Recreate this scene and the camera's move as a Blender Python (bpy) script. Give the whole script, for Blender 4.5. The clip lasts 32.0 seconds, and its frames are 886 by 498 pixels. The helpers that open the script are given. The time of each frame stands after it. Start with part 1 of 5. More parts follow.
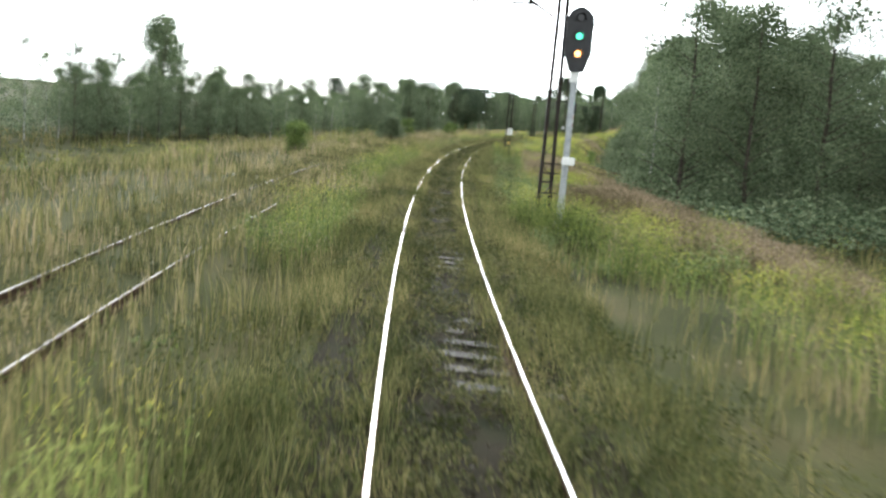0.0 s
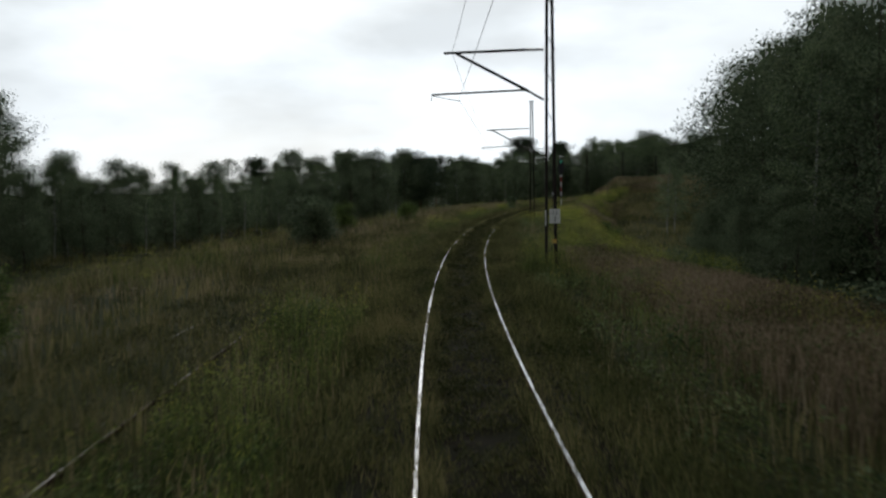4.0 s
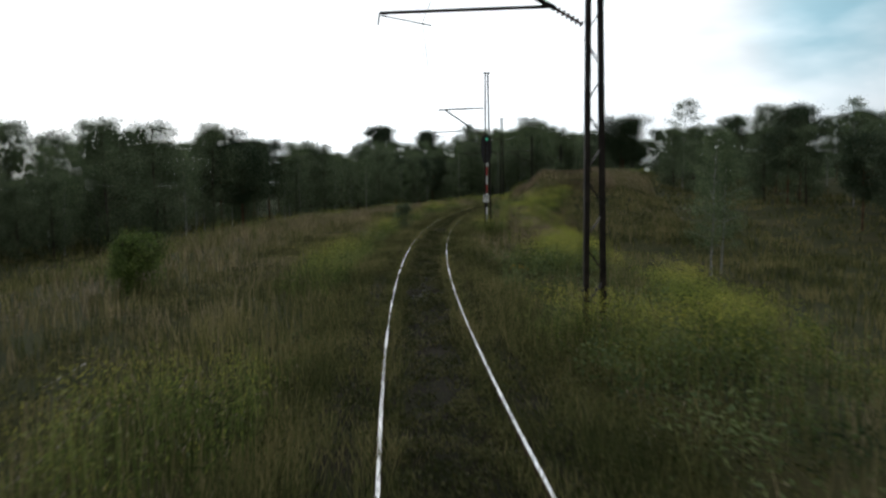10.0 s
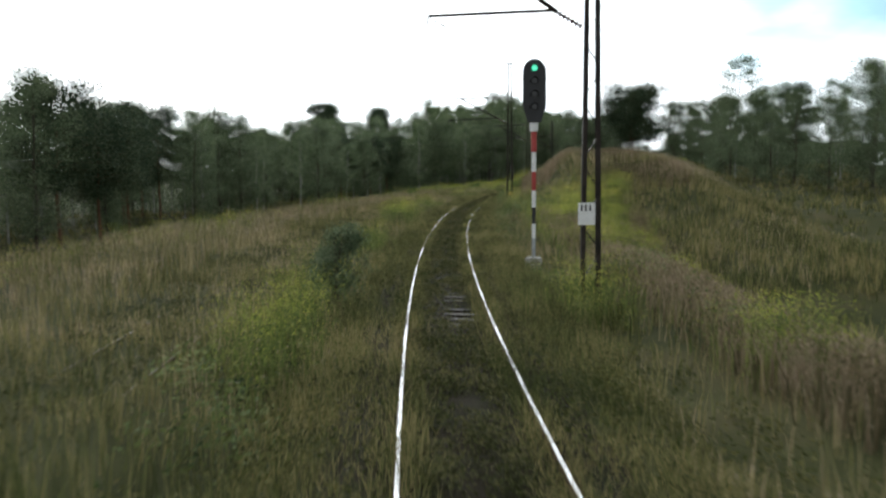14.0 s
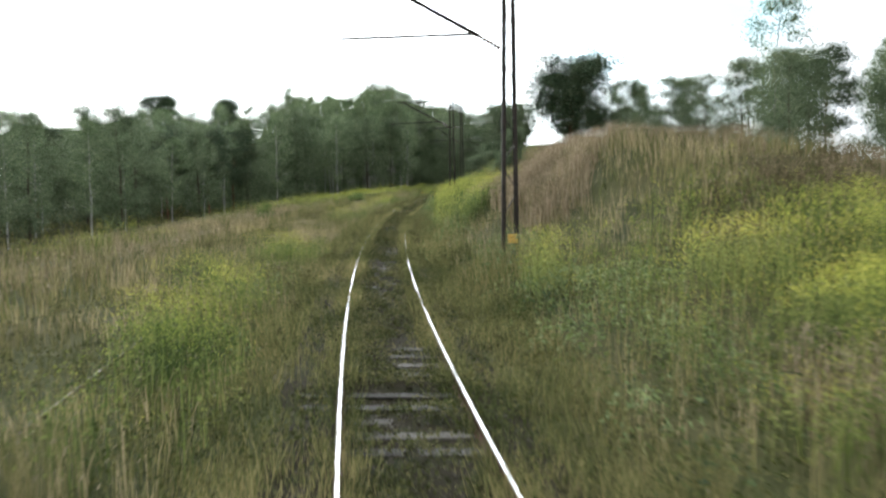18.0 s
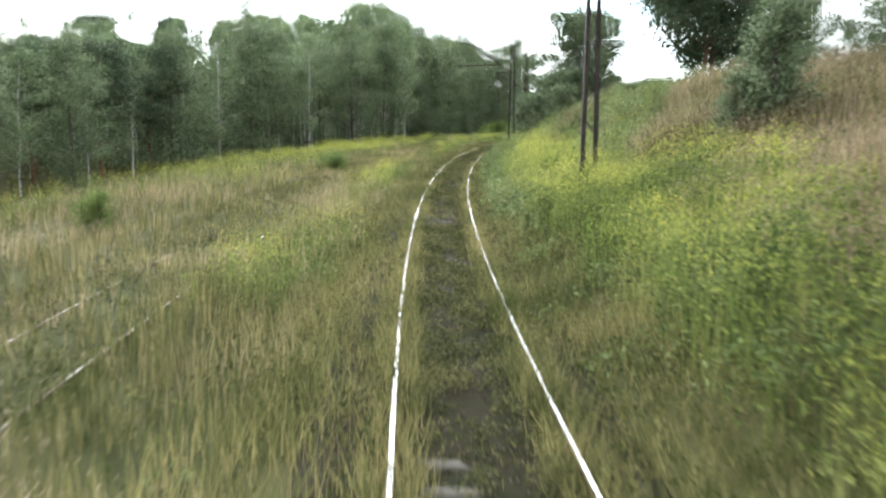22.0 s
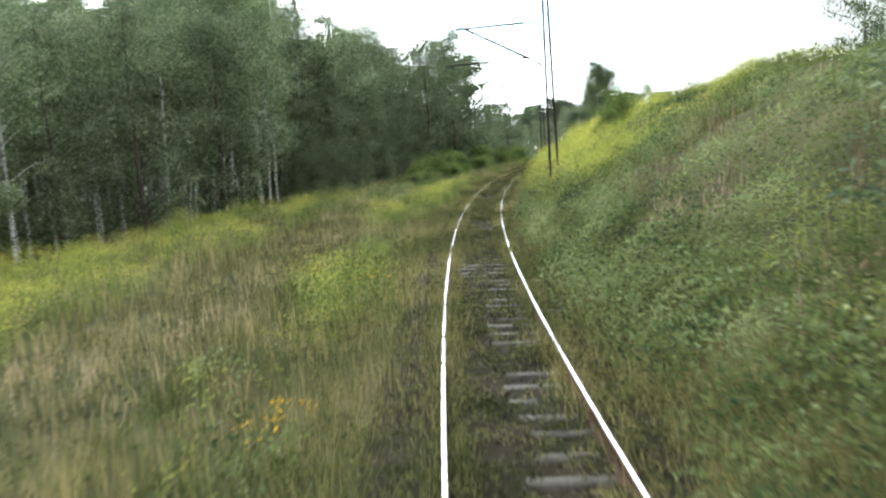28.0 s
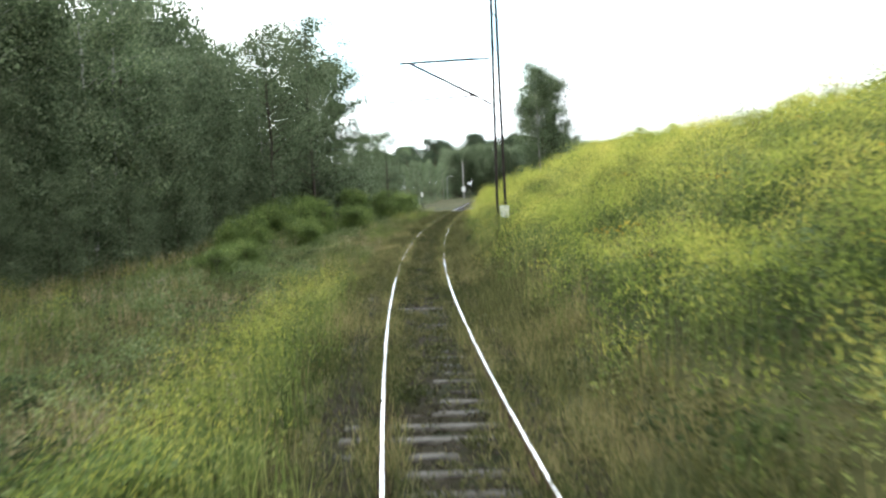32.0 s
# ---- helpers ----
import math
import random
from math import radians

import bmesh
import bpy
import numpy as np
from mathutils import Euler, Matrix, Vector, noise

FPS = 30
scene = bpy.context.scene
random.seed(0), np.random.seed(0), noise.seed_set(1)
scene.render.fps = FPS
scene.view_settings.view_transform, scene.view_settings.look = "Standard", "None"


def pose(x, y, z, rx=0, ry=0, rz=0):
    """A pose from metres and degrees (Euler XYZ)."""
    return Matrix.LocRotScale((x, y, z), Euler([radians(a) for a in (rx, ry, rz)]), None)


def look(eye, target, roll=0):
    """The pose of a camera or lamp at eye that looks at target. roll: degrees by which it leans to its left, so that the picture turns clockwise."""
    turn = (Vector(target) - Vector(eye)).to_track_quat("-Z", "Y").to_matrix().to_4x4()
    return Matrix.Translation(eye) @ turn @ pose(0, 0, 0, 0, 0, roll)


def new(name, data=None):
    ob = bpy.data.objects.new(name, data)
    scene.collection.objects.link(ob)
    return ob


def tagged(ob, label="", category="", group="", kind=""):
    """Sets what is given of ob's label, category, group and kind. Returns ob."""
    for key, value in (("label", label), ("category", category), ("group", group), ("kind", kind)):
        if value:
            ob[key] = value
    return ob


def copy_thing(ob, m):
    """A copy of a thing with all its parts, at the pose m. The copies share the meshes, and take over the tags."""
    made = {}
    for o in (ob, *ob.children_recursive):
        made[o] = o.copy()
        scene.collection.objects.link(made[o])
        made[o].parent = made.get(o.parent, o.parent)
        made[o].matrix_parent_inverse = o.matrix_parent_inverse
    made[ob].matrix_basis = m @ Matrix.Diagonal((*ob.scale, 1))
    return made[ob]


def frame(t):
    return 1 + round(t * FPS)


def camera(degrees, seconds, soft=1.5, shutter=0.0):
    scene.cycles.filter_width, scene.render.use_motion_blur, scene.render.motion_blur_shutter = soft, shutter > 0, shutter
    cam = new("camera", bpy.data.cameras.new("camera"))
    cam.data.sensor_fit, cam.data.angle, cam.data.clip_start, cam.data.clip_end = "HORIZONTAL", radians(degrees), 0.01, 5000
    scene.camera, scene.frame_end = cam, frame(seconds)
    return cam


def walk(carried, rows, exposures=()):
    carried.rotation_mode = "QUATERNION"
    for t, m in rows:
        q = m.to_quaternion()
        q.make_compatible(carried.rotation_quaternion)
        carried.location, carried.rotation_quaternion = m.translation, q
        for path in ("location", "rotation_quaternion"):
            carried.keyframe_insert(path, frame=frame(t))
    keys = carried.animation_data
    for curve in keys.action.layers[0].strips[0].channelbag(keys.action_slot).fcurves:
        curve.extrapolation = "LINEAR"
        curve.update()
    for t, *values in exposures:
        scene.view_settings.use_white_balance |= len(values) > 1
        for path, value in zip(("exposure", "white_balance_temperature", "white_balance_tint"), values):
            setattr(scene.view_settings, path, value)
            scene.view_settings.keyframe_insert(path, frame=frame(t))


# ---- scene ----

# ---- the line of the track: right-hand curve, s along it, v to its right ----
BEND_S = np.linspace(20.0, 520.0, 21)
BEND_K = np.array([0.98, 1.32, 1.67, 2.01, 2.38, 2.47, 2.34, 2.25, 2.26, 2.33, 2.38, 2.42, 2.3, 2.38, 2.37, 2.35, 1.65, 0.77, 0.21, 0.0, 0.0]) * 1e-3
S_STEP = 0.25
S_ALL = np.arange(-300.0, 1200.0, S_STEP)
_k = np.where((S_ALL < 20) | (S_ALL > 500), 0.0, np.interp(S_ALL, BEND_S, BEND_K))
HEAD_ALL = -np.cumsum(_k) * S_STEP
HEAD_ALL -= np.interp(76.8, S_ALL, HEAD_ALL)
X_ALL = np.cumsum(-np.sin(HEAD_ALL)) * S_STEP
Y_ALL = np.cumsum(np.cos(HEAD_ALL)) * S_STEP
X_ALL -= np.interp(76.8, S_ALL, X_ALL)
Y_ALL -= np.interp(76.8, S_ALL, Y_ALL)
CANT = 0.039


def heading(s):
    """Heading of the track in radians, anticlockwise from +y."""
    return np.interp(s, S_ALL, HEAD_ALL)


def at(s, v):
    """Ground plan: x and y of the place s along and v to the right of the track."""
    h = np.interp(s, S_ALL, HEAD_ALL)
    return np.interp(s, S_ALL, X_ALL) + v * np.cos(h), np.interp(s, S_ALL, Y_ALL) + v * np.sin(h)


def ride(s, yaw, pitch, roll):
    """Camera pose in the train at s."""
    x, y = at(s, -0.69)
    a, b = float(heading(s)) + radians(yaw), radians(pitch)
    eye = Vector((float(x), float(y), 2.662))
    return look(eye, eye + Vector((-math.sin(a) * math.cos(b), math.cos(a) * math.cos(b), math.sin(b))), -roll)


cam = camera(52.2, 32.0, soft=2.4, shutter=0.36)
RIDE = [
    (0, 76.81, -3.48, -8.60, -4.81), (1, 85.50, -1.31, -5.93, 0.53), (2, 94.19, -3.84, -1.35, 0.93), (3, 102.87, -2.16, -2.90, 1.26),
    (5.5, 124.56, -3.59, -4.24, 1.61), (6, 128.94, -3.91, -3.33, 2.66), (7, 137.74, -5.01, -3.44, 1.38), (8, 146.57, -6.11, -2.96, 1.84),
    (9, 155.40, -6.37, -2.49, 1.90), (10, 164.26, -4.48, -4.15, 0.75), (11, 173.08, -3.66, -4.79, 2.27), (12, 181.85, -2.50, -5.14, 1.74),
    (13, 190.59, -2.45, -4.72, 1.66), (14, 199.39, -3.11, -5.08, 0.40), (14.5, 203.79, -3.39, -5.02, 0.51), (16.5, 221.54, -4.62, -5.66, -0.12),
    (17, 226.00, 0.37, -5.78, 0.88), (18, 234.97, -7.11, -4.93, 0.81), (19, 244.02, -4.69, -7.61, -0.35), (20, 253.15, -3.50, -7.97, 0.15),
    (21, 262.33, -2.51, -8.07, -0.02), (22, 271.55, -3.25, -8.32, -0.57), (23, 280.81, -2.07, -6.67, 0.58), (24, 290.08, -0.19, -4.29, 2.50),
    (25, 299.36, 0.00, -2.60, 2.77), (25.5, 304.00, 0.32, -3.20, 2.57), (27.5, 322.54, -0.38, -6.56, 2.83), (28, 327.15, -0.90, -6.38, 3.94),
    (29, 336.40, -2.90, -6.27, 3.30), (30, 345.80, -3.69, -6.47, 2.39), (31, 355.26, -4.13, -6.17, 1.50), (32, 364.78, -4.72, -4.03, 2.56)]
EXPOSURE = [(0, -0.83), (1.2, -1.34), (2.0, -3.6), (3.5, -3.68), (5.5, -3.54), (9, -3.41), (10, -3.13), (11, -2.68), (13, -2.23), (14.5, -1.98), (17, -1.28), (18.5, -1.03), (20, -0.56), (22, -0.36), (23, -0.31), (24, -0.53), (25, -0.78), (25.5, -0.78), (27.5, -0.48), (30, -0.48), (32, -0.53)]
walk(cam, [(t, ride(s, yaw, pitch, roll)) for t, s, yaw, pitch, roll in RIDE], EXPOSURE)

# ---- sky and sun ----
SUN_AZ, SUN_EL = radians(0), radians(24)
world = bpy.data.worlds.new("world")
scene.world = world
world.use_nodes = True
wn, wl = world.node_tree.nodes, world.node_tree.links
wn.clear()
w_out = wn.new("ShaderNodeOutputWorld")
w_sky = wn.new("ShaderNodeTexSky")
w_sky.sky_type, w_sky.sun_disc = "NISHITA", False
w_sky.sun_elevation, w_sky.sun_rotation = SUN_EL, -SUN_AZ
w_blue = wn.new("ShaderNodeBackground")
w_blue.inputs["Strength"].default_value = 0.3
wl.new(w_sky.outputs["Color"], w_blue.inputs["Color"])
w_cloud = wn.new("ShaderNodeBackground")
w_tc = wn.new("ShaderNodeTexCoord")
# thin cloud, brighter round the hidden sun
_d = Vector((-math.sin(SUN_AZ) * math.cos(SUN_EL), math.cos(SUN_AZ) * math.cos(SUN_EL), math.sin(SUN_EL)))
w_dot = wn.new("ShaderNodeVectorMath")
w_dot.operation = "DOT_PRODUCT"
w_dot.inputs[1].default_value = _d
wl.new(w_tc.outputs["Generated"], w_dot.inputs[0])
w_glow = wn.new("ShaderNodeMapRange")
w_glow.interpolation_type = "SMOOTHSTEP"
w_glow.inputs["From Min"].default_value, w_glow.inputs["From Max"].default_value = 0.55, 0.97
w_glow.inputs["To Min"].default_value, w_glow.inputs["To Max"].default_value = 3.6, 14.0
wl.new(w_dot.outputs["Value"], w_glow.inputs["Value"])
w_veil = wn.new("ShaderNodeTexNoise")
w_veil.inputs["Scale"].default_value, w_veil.inputs["Detail"].default_value = 3.4, 5.0
w_vmap = wn.new("ShaderNodeMapping")
w_vmap.inputs["Scale"].default_value = (1.0, 1.0, 2.6)
w_vmap.inputs["Location"].default_value = (4.1, 2.3, 0.7)
wl.new(w_tc.outputs["Generated"], w_vmap.inputs["Vector"])
wl.new(w_vmap.outputs["Vector"], w_veil.inputs["Vector"])
w_thin = wn.new("ShaderNodeMapRange")
w_thin.inputs["From Min"].default_value, w_thin.inputs["From Max"].default_value = 0.35, 0.6
w_thin.inputs["To Min"].default_value, w_thin.inputs["To Max"].default_value = 0.8, 1.15
wl.new(w_veil.outputs["Fac"], w_thin.inputs["Value"])
w_power = wn.new("ShaderNodeMath")
w_power.operation = "MULTIPLY"
wl.new(w_glow.outputs["Result"], w_power.inputs[0])
wl.new(w_thin.outputs["Result"], w_power.inputs[1])
# a gap in the cloud, low over the inside of the curve
GAP_AZ, GAP_EL = radians(-42), radians(10)
w_near = wn.new("ShaderNodeVectorMath")
w_near.operation = "DOT_PRODUCT"
w_near.inputs[1].default_value = (-math.sin(GAP_AZ) * math.cos(GAP_EL), math.cos(GAP_AZ) * math.cos(GAP_EL), math.sin(GAP_EL))
wl.new(w_tc.outputs["Generated"], w_near.inputs[0])
w_gap = wn.new("ShaderNodeMapRange")
w_gap.interpolation_type = "SMOOTHSTEP"
w_gap.inputs["From Min"].default_value, w_gap.inputs["From Max"].default_value = math.cos(radians(9)), math.cos(radians(2))
wl.new(w_near.outputs["Value"], w_gap.inputs["Value"])
w_ragged = wn.new("ShaderNodeMapRange")
w_ragged.inputs["From Min"].default_value, w_ragged.inputs["From Max"].default_value = 0.62, 0.4
wl.new(w_veil.outputs["Fac"], w_ragged.inputs["Value"])
w_hole = wn.new("ShaderNodeMath")
w_hole.operation = "MULTIPLY"
wl.new(w_gap.outputs["Result"], w_hole.inputs[0])
wl.new(w_ragged.outputs["Result"], w_hole.inputs[1])
w_tint = wn.new("ShaderNodeMix")
w_tint.data_type = "RGBA"
w_tint.inputs["A"].default_value, w_tint.inputs["B"].default_value = (0.89, 0.955, 1.0, 1), (0.5, 0.84, 1.0, 1)
wl.new(w_hole.outputs[0], w_tint.inputs["Factor"])
wl.new(w_tint.outputs["Result"], w_cloud.inputs["Color"])
w_dim = wn.new("ShaderNodeMath")
w_dim.operation = "MULTIPLY_ADD"
w_dim.inputs[1].default_value, w_dim.inputs[2].default_value = -0.2, 1.0
wl.new(w_hole.outputs[0], w_dim.inputs[0])
w_total = wn.new("ShaderNodeMath")
w_total.operation = "MULTIPLY"
wl.new(w_power.outputs[0], w_total.inputs[0])
wl.new(w_dim.outputs[0], w_total.inputs[1])
wl.new(w_total.outputs[0], w_cloud.inputs["Strength"])
w_map = wn.new("ShaderNodeMapping")
w_map.inputs["Scale"].default_value = (1.0, 1.0, 3.2)
w_map.inputs["Location"].default_value = (0.3, 0.9, 0.2)
w_noise = wn.new("ShaderNodeTexNoise")
w_noise.inputs["Scale"].default_value, w_noise.inputs["Detail"].default_value = 2.1, 6.0
w_ramp = wn.new("ShaderNodeValToRGB")
w_ramp.color_ramp.elements[0].position, w_ramp.color_ramp.elements[1].position = 0.36, 0.52
w_ramp.color_ramp.elements[0].color = (0.8, 0.8, 0.8, 1)
w_mix = wn.new("ShaderNodeMixShader")
wl.new(w_tc.outputs["Generated"], w_map.inputs["Vector"])
wl.new(w_map.outputs["Vector"], w_noise.inputs["Vector"])
wl.new(w_noise.outputs["Fac"], w_ramp.inputs["Fac"])
wl.new(w_ramp.outputs["Color"], w_mix.inputs["Fac"])
wl.new(w_blue.outputs["Background"], w_mix.inputs[1])
wl.new(w_cloud.outputs["Background"], w_mix.inputs[2])
wl.new(w_mix.outputs["Shader"], w_out.inputs["Surface"])
sun = new("sun", bpy.data.lights.new("sun", "SUN"))
sun.data.energy, sun.data.angle, sun.data.color = 1.5, radians(12), (1.0, 0.95, 0.86)
sun.matrix_world = look(_d * 50, (0, 0, 0))


# ---- materials ----
def surface(name, colours, scale=3.0, rough=0.8, metal=0.0, bump=0.0, bump_scale=30.0, fine=0.35, island=0.0, through_light=0.0, per_object=0.0, stretch=(1, 1, 1), gloss=None):
    """Procedural surface: a broad noise picks between the colours, a fine one varies them; leaves and blades let light through."""
    m = bpy.data.materials.new(name)
    m.use_nodes = True
    n, l = m.node_tree.nodes, m.node_tree.links
    b = n["Principled BSDF"]
    tc = n.new("ShaderNodeTexCoord")
    mp = n.new("ShaderNodeMapping")
    mp.inputs["Scale"].default_value = stretch
    l.new(tc.outputs["Object"], mp.inputs["Vector"])
    broad = n.new("ShaderNodeTexNoise")
    broad.inputs["Scale"].default_value, broad.inputs["Detail"].default_value = scale, 5.0
    l.new(mp.outputs["Vector"], broad.inputs["Vector"])
    ramp = n.new("ShaderNodeValToRGB")
    ramp.color_ramp.elements[0].position, ramp.color_ramp.elements[1].position = 0.34, 0.66
    ramp.color_ramp.elements[0].color = (*colours[0], 1)
    ramp.color_ramp.elements[1].color = (*colours[-1], 1)
    for i, c in enumerate(colours[1:-1]):
        ramp.color_ramp.elements.new(0.34 + 0.32 * (i + 1) / (len(colours) - 1)).color = (*c, 1)
    fac = broad.outputs["Fac"]
    if island or per_object:
        add = n.new("ShaderNodeMath")
        add.operation = "MULTIPLY_ADD"
        if island:
            g = n.new("ShaderNodeNewGeometry")
            l.new(g.outputs["Random Per Island"], add.inputs[0])
        else:
            g = n.new("ShaderNodeObjectInfo")
            l.new(g.outputs["Random"], add.inputs[0])
        add.inputs[1].default_value = island or per_object
        sub = n.new("ShaderNodeMath")
        sub.operation = "SUBTRACT"
        sub.inputs[1].default_value = (island or per_object) / 2
        l.new(broad.outputs["Fac"], sub.inputs[0])
        l.new(sub.outputs[0], add.inputs[2])
        fac = add.outputs[0]
    l.new(fac, ramp.inputs["Fac"])
    grain = n.new("ShaderNodeTexNoise")
    grain.inputs["Scale"].default_value, grain.inputs["Detail"].default_value = bump_scale, 4.0
    l.new(mp.outputs["Vector"], grain.inputs["Vector"])
    val = n.new("ShaderNodeMapRange")
    val.inputs["To Min"].default_value, val.inputs["To Max"].default_value = 1 - fine, 1 + fine
    l.new(grain.outputs["Fac"], val.inputs["Value"])
    hsv = n.new("ShaderNodeHueSaturation")
    l.new(ramp.outputs["Color"], hsv.inputs["Color"])
    l.new(val.outputs["Result"], hsv.inputs["Value"])
    l.new(hsv.outputs["Color"], b.inputs["Base Color"])
    b.inputs["Roughness"].default_value, b.inputs["Metallic"].default_value = rough, metal
    b.inputs["Specular IOR Level"].default_value = gloss if gloss is not None else (0.5 if rough < 0.6 and not through_light else 0.08)
    if bump:
        bp = n.new("ShaderNodeBump")
        bp.inputs["Strength"].default_value, bp.inputs["Distance"].default_value = bump, 0.02
        l.new(grain.outputs["Fac"], bp.inputs["Height"])
        l.new(bp.outputs["Normal"], b.inputs["Normal"])
    if through_light:
        t = n.new("ShaderNodeBsdfTranslucent")
        l.new(hsv.outputs["Color"], t.inputs["Color"])
        mix = n.new("ShaderNodeMixShader")
        mix.inputs["Fac"].default_value = through_light
        l.new(b.outputs["BSDF"], mix.inputs[1])
        l.new(t.outputs["BSDF"], mix.inputs[2])
        l.new(mix.outputs["Shader"], n["Material Output"].inputs["Surface"])
    return m


def lamp_glass(name, colour, power):
    m = bpy.data.materials.new(name)
    m.use_nodes = True
    b = m.node_tree.nodes["Principled BSDF"]
    b.inputs["Base Color"].default_value = (*colour, 1)
    b.inputs["Roughness"].default_value = 0.15
    b.inputs["Emission Color"].default_value = (*colour, 1)
    b.inputs["Emission Strength"].default_value = power
    return m


SOIL = surface("soil_and_thatch", [(0.028, 0.032, 0.0112), (0.044, 0.0464, 0.016), (0.068, 0.06, 0.0256)], 0.35, 0.95, bump=0.5, bump_scale=14)
BALLAST = surface("mossy_old_ballast", [(0.0114, 0.0135, 0.004), (0.0177, 0.0166, 0.0056), (0.0156, 0.012, 0.0056), (0.026, 0.0218, 0.0111)], 2.2, 0.9, bump=1.0, bump_scale=40)
TIMBER = surface("weathered_sleeper_wood", [(0.0145, 0.0126, 0.0086), (0.0289, 0.0244, 0.0181), (0.0683, 0.0599, 0.0473)], 3, 0.6, bump=0.9, bump_scale=30, per_object=0.3, stretch=(0.4, 3, 1), gloss=0.12)
RUST = surface("rusty_steel", [(0.033, 0.0182, 0.0119), (0.066, 0.0333, 0.0198)], 8, 0.75, 0.3, bump=0.3)
SHINE = surface("worn_rail_head", [(0.6, 0.6, 0.6), (0.72, 0.72, 0.72)], 5, 0.32, 1.0, fine=0.06)
# dark rusty head; the pale ramp colours are painted-in glints
DULL = surface("dull_rail_head", [(0.06, 0.042, 0.03), (0.1, 0.08, 0.06), (0.26, 0.24, 0.21), (0.4, 0.37, 0.34)], 0.6, 0.72, 0.25, fine=0.2)
OLD_SHINE = surface("old_rail_head", [(0.06, 0.05, 0.04), (0.15, 0.13, 0.115), (0.34, 0.32, 0.3)], 0.9, 0.55, 0.5, fine=0.2)
MAST_STEEL = surface("dark_painted_mast_steel", [(0.025, 0.022, 0.02), (0.05, 0.04, 0.034)], 6, 0.6, 0.2, bump=0.2)
GREY_STEEL = surface("galvanised_steel", [(0.3, 0.32, 0.33), (0.42, 0.44, 0.45)], 6, 0.5, 0.5, bump=0.1)
CONCRETE = surface("concrete", [(0.3, 0.29, 0.27), (0.42, 0.41, 0.38)], 5, 0.9, bump=0.4)
PORCELAIN = surface("brown_porcelain", [(0.07, 0.03, 0.02), (0.1, 0.045, 0.03)], 5, 0.2)
WHITE = surface("white_enamel", [(0.72, 0.72, 0.7), (0.82, 0.82, 0.8)], 6, 0.45, fine=0.08)
BLACK = surface("black_enamel", [(0.012, 0.012, 0.013), (0.022, 0.022, 0.024)], 6, 0.5)
RED = surface("red_paint", [(0.32, 0.035, 0.03), (0.42, 0.05, 0.04)], 6, 0.5)
YELLOW = surface("faded_yellow_paint", [(0.5, 0.3, 0.07), (0.6, 0.4, 0.12)], 6, 0.6)
WIRE = surface("copper_wire", [(0.05, 0.05, 0.045), (0.09, 0.09, 0.08)], 6, 0.5, 0.6)
GREEN_LIT, ORANGE_LIT, GLASS_DARK = lamp_glass("lit_green_lens", (0.1, 1.0, 0.6), 4), lamp_glass("lit_orange_lens", (1.0, 0.45, 0.15), 9), surface("dark_lens", [(0.02, 0.02, 0.02), (0.03, 0.03, 0.03)], 5, 0.1)
GRASS_TAN = surface("ripe_grass", [(0.0753, 0.0813, 0.0301), (0.2069, 0.1864, 0.0843), (0.433, 0.3422, 0.208)], 0.22, 0.75, island=0.22, through_light=0.35)
SEED_HEAD = surface("grass_seed_heads", [(0.106, 0.1044, 0.0533), (0.2299, 0.1957, 0.1207), (0.4428, 0.3586, 0.2733)], 0.12, 0.8, island=0.25, through_light=0.4)
GRASS_GREEN = surface("green_grass", [(0.0477, 0.0601, 0.0204), (0.1367, 0.1485, 0.0551), (0.3312, 0.2797, 0.1287)], 0.3, 0.7, island=0.35, through_light=0.35)
GRASS_RUST = surface("rust_coloured_grass", [(0.0695, 0.0633, 0.0312), (0.1985, 0.1509, 0.0905), (0.375, 0.295, 0.207)], 0.25, 0.8, island=0.35, through_light=0.3)
MOSS = surface("moss_and_low_weeds", [(0.025, 0.0314, 0.0103), (0.0704, 0.0801, 0.0277), (0.1632, 0.1506, 0.067)], 1.1, 0.8, island=0.4, through_light=0.3)
WEED = surface("low_weed_leaves", [(0.0243, 0.0333, 0.0089), (0.0728, 0.0865, 0.0238), (0.1654, 0.1515, 0.0572)], 0.5, 0.65, island=0.4, through_light=0.3)
ROD_LEAF = surface("goldenrod_leaves", [(0.043, 0.068, 0.02), (0.136, 0.176, 0.048), (0.285, 0.308, 0.1)], 0.45, 0.6, island=0.25, through_light=0.4)
ROD_BLOOM = surface("goldenrod_bloom", [(0.235, 0.295, 0.06), (0.4, 0.435, 0.088), (0.64, 0.565, 0.128)], 0.45, 0.7, island=0.25, through_light=0.35)
TANSY = surface("tansy_flowers", [(0.55, 0.3, 0.03), (0.65, 0.4, 0.04)], 4, 0.7, island=0.3, through_light=0.2)
BRAMBLE = surface("bramble_leaves", [(0.022, 0.04, 0.017), (0.072, 0.107, 0.042), (0.138, 0.165, 0.052), (0.165, 0.218, 0.1), (0.265, 0.305, 0.13)], 0.6, 0.65, island=0.16, through_light=0.35)
LEAF_BIRCH = surface("birch_leaves", [(0.0881, 0.1314, 0.0613), (0.168, 0.2225, 0.1136), (0.2775, 0.3347, 0.1888)], 0.5, 0.55, island=0.5, through_light=0.33)
LEAF_SHRUB = surface("shrub_leaves", [(0.0587, 0.0936, 0.0249), (0.1289, 0.1876, 0.0496), (0.249, 0.3089, 0.0913)], 0.8, 0.6, island=0.4, through_light=0.35)
LEAF_DARK = surface("broad_leaves", [(0.0577, 0.0885, 0.045), (0.1163, 0.1554, 0.0826), (0.2092, 0.2478, 0.1428)], 0.5, 0.55, island=0.5, through_light=0.33)
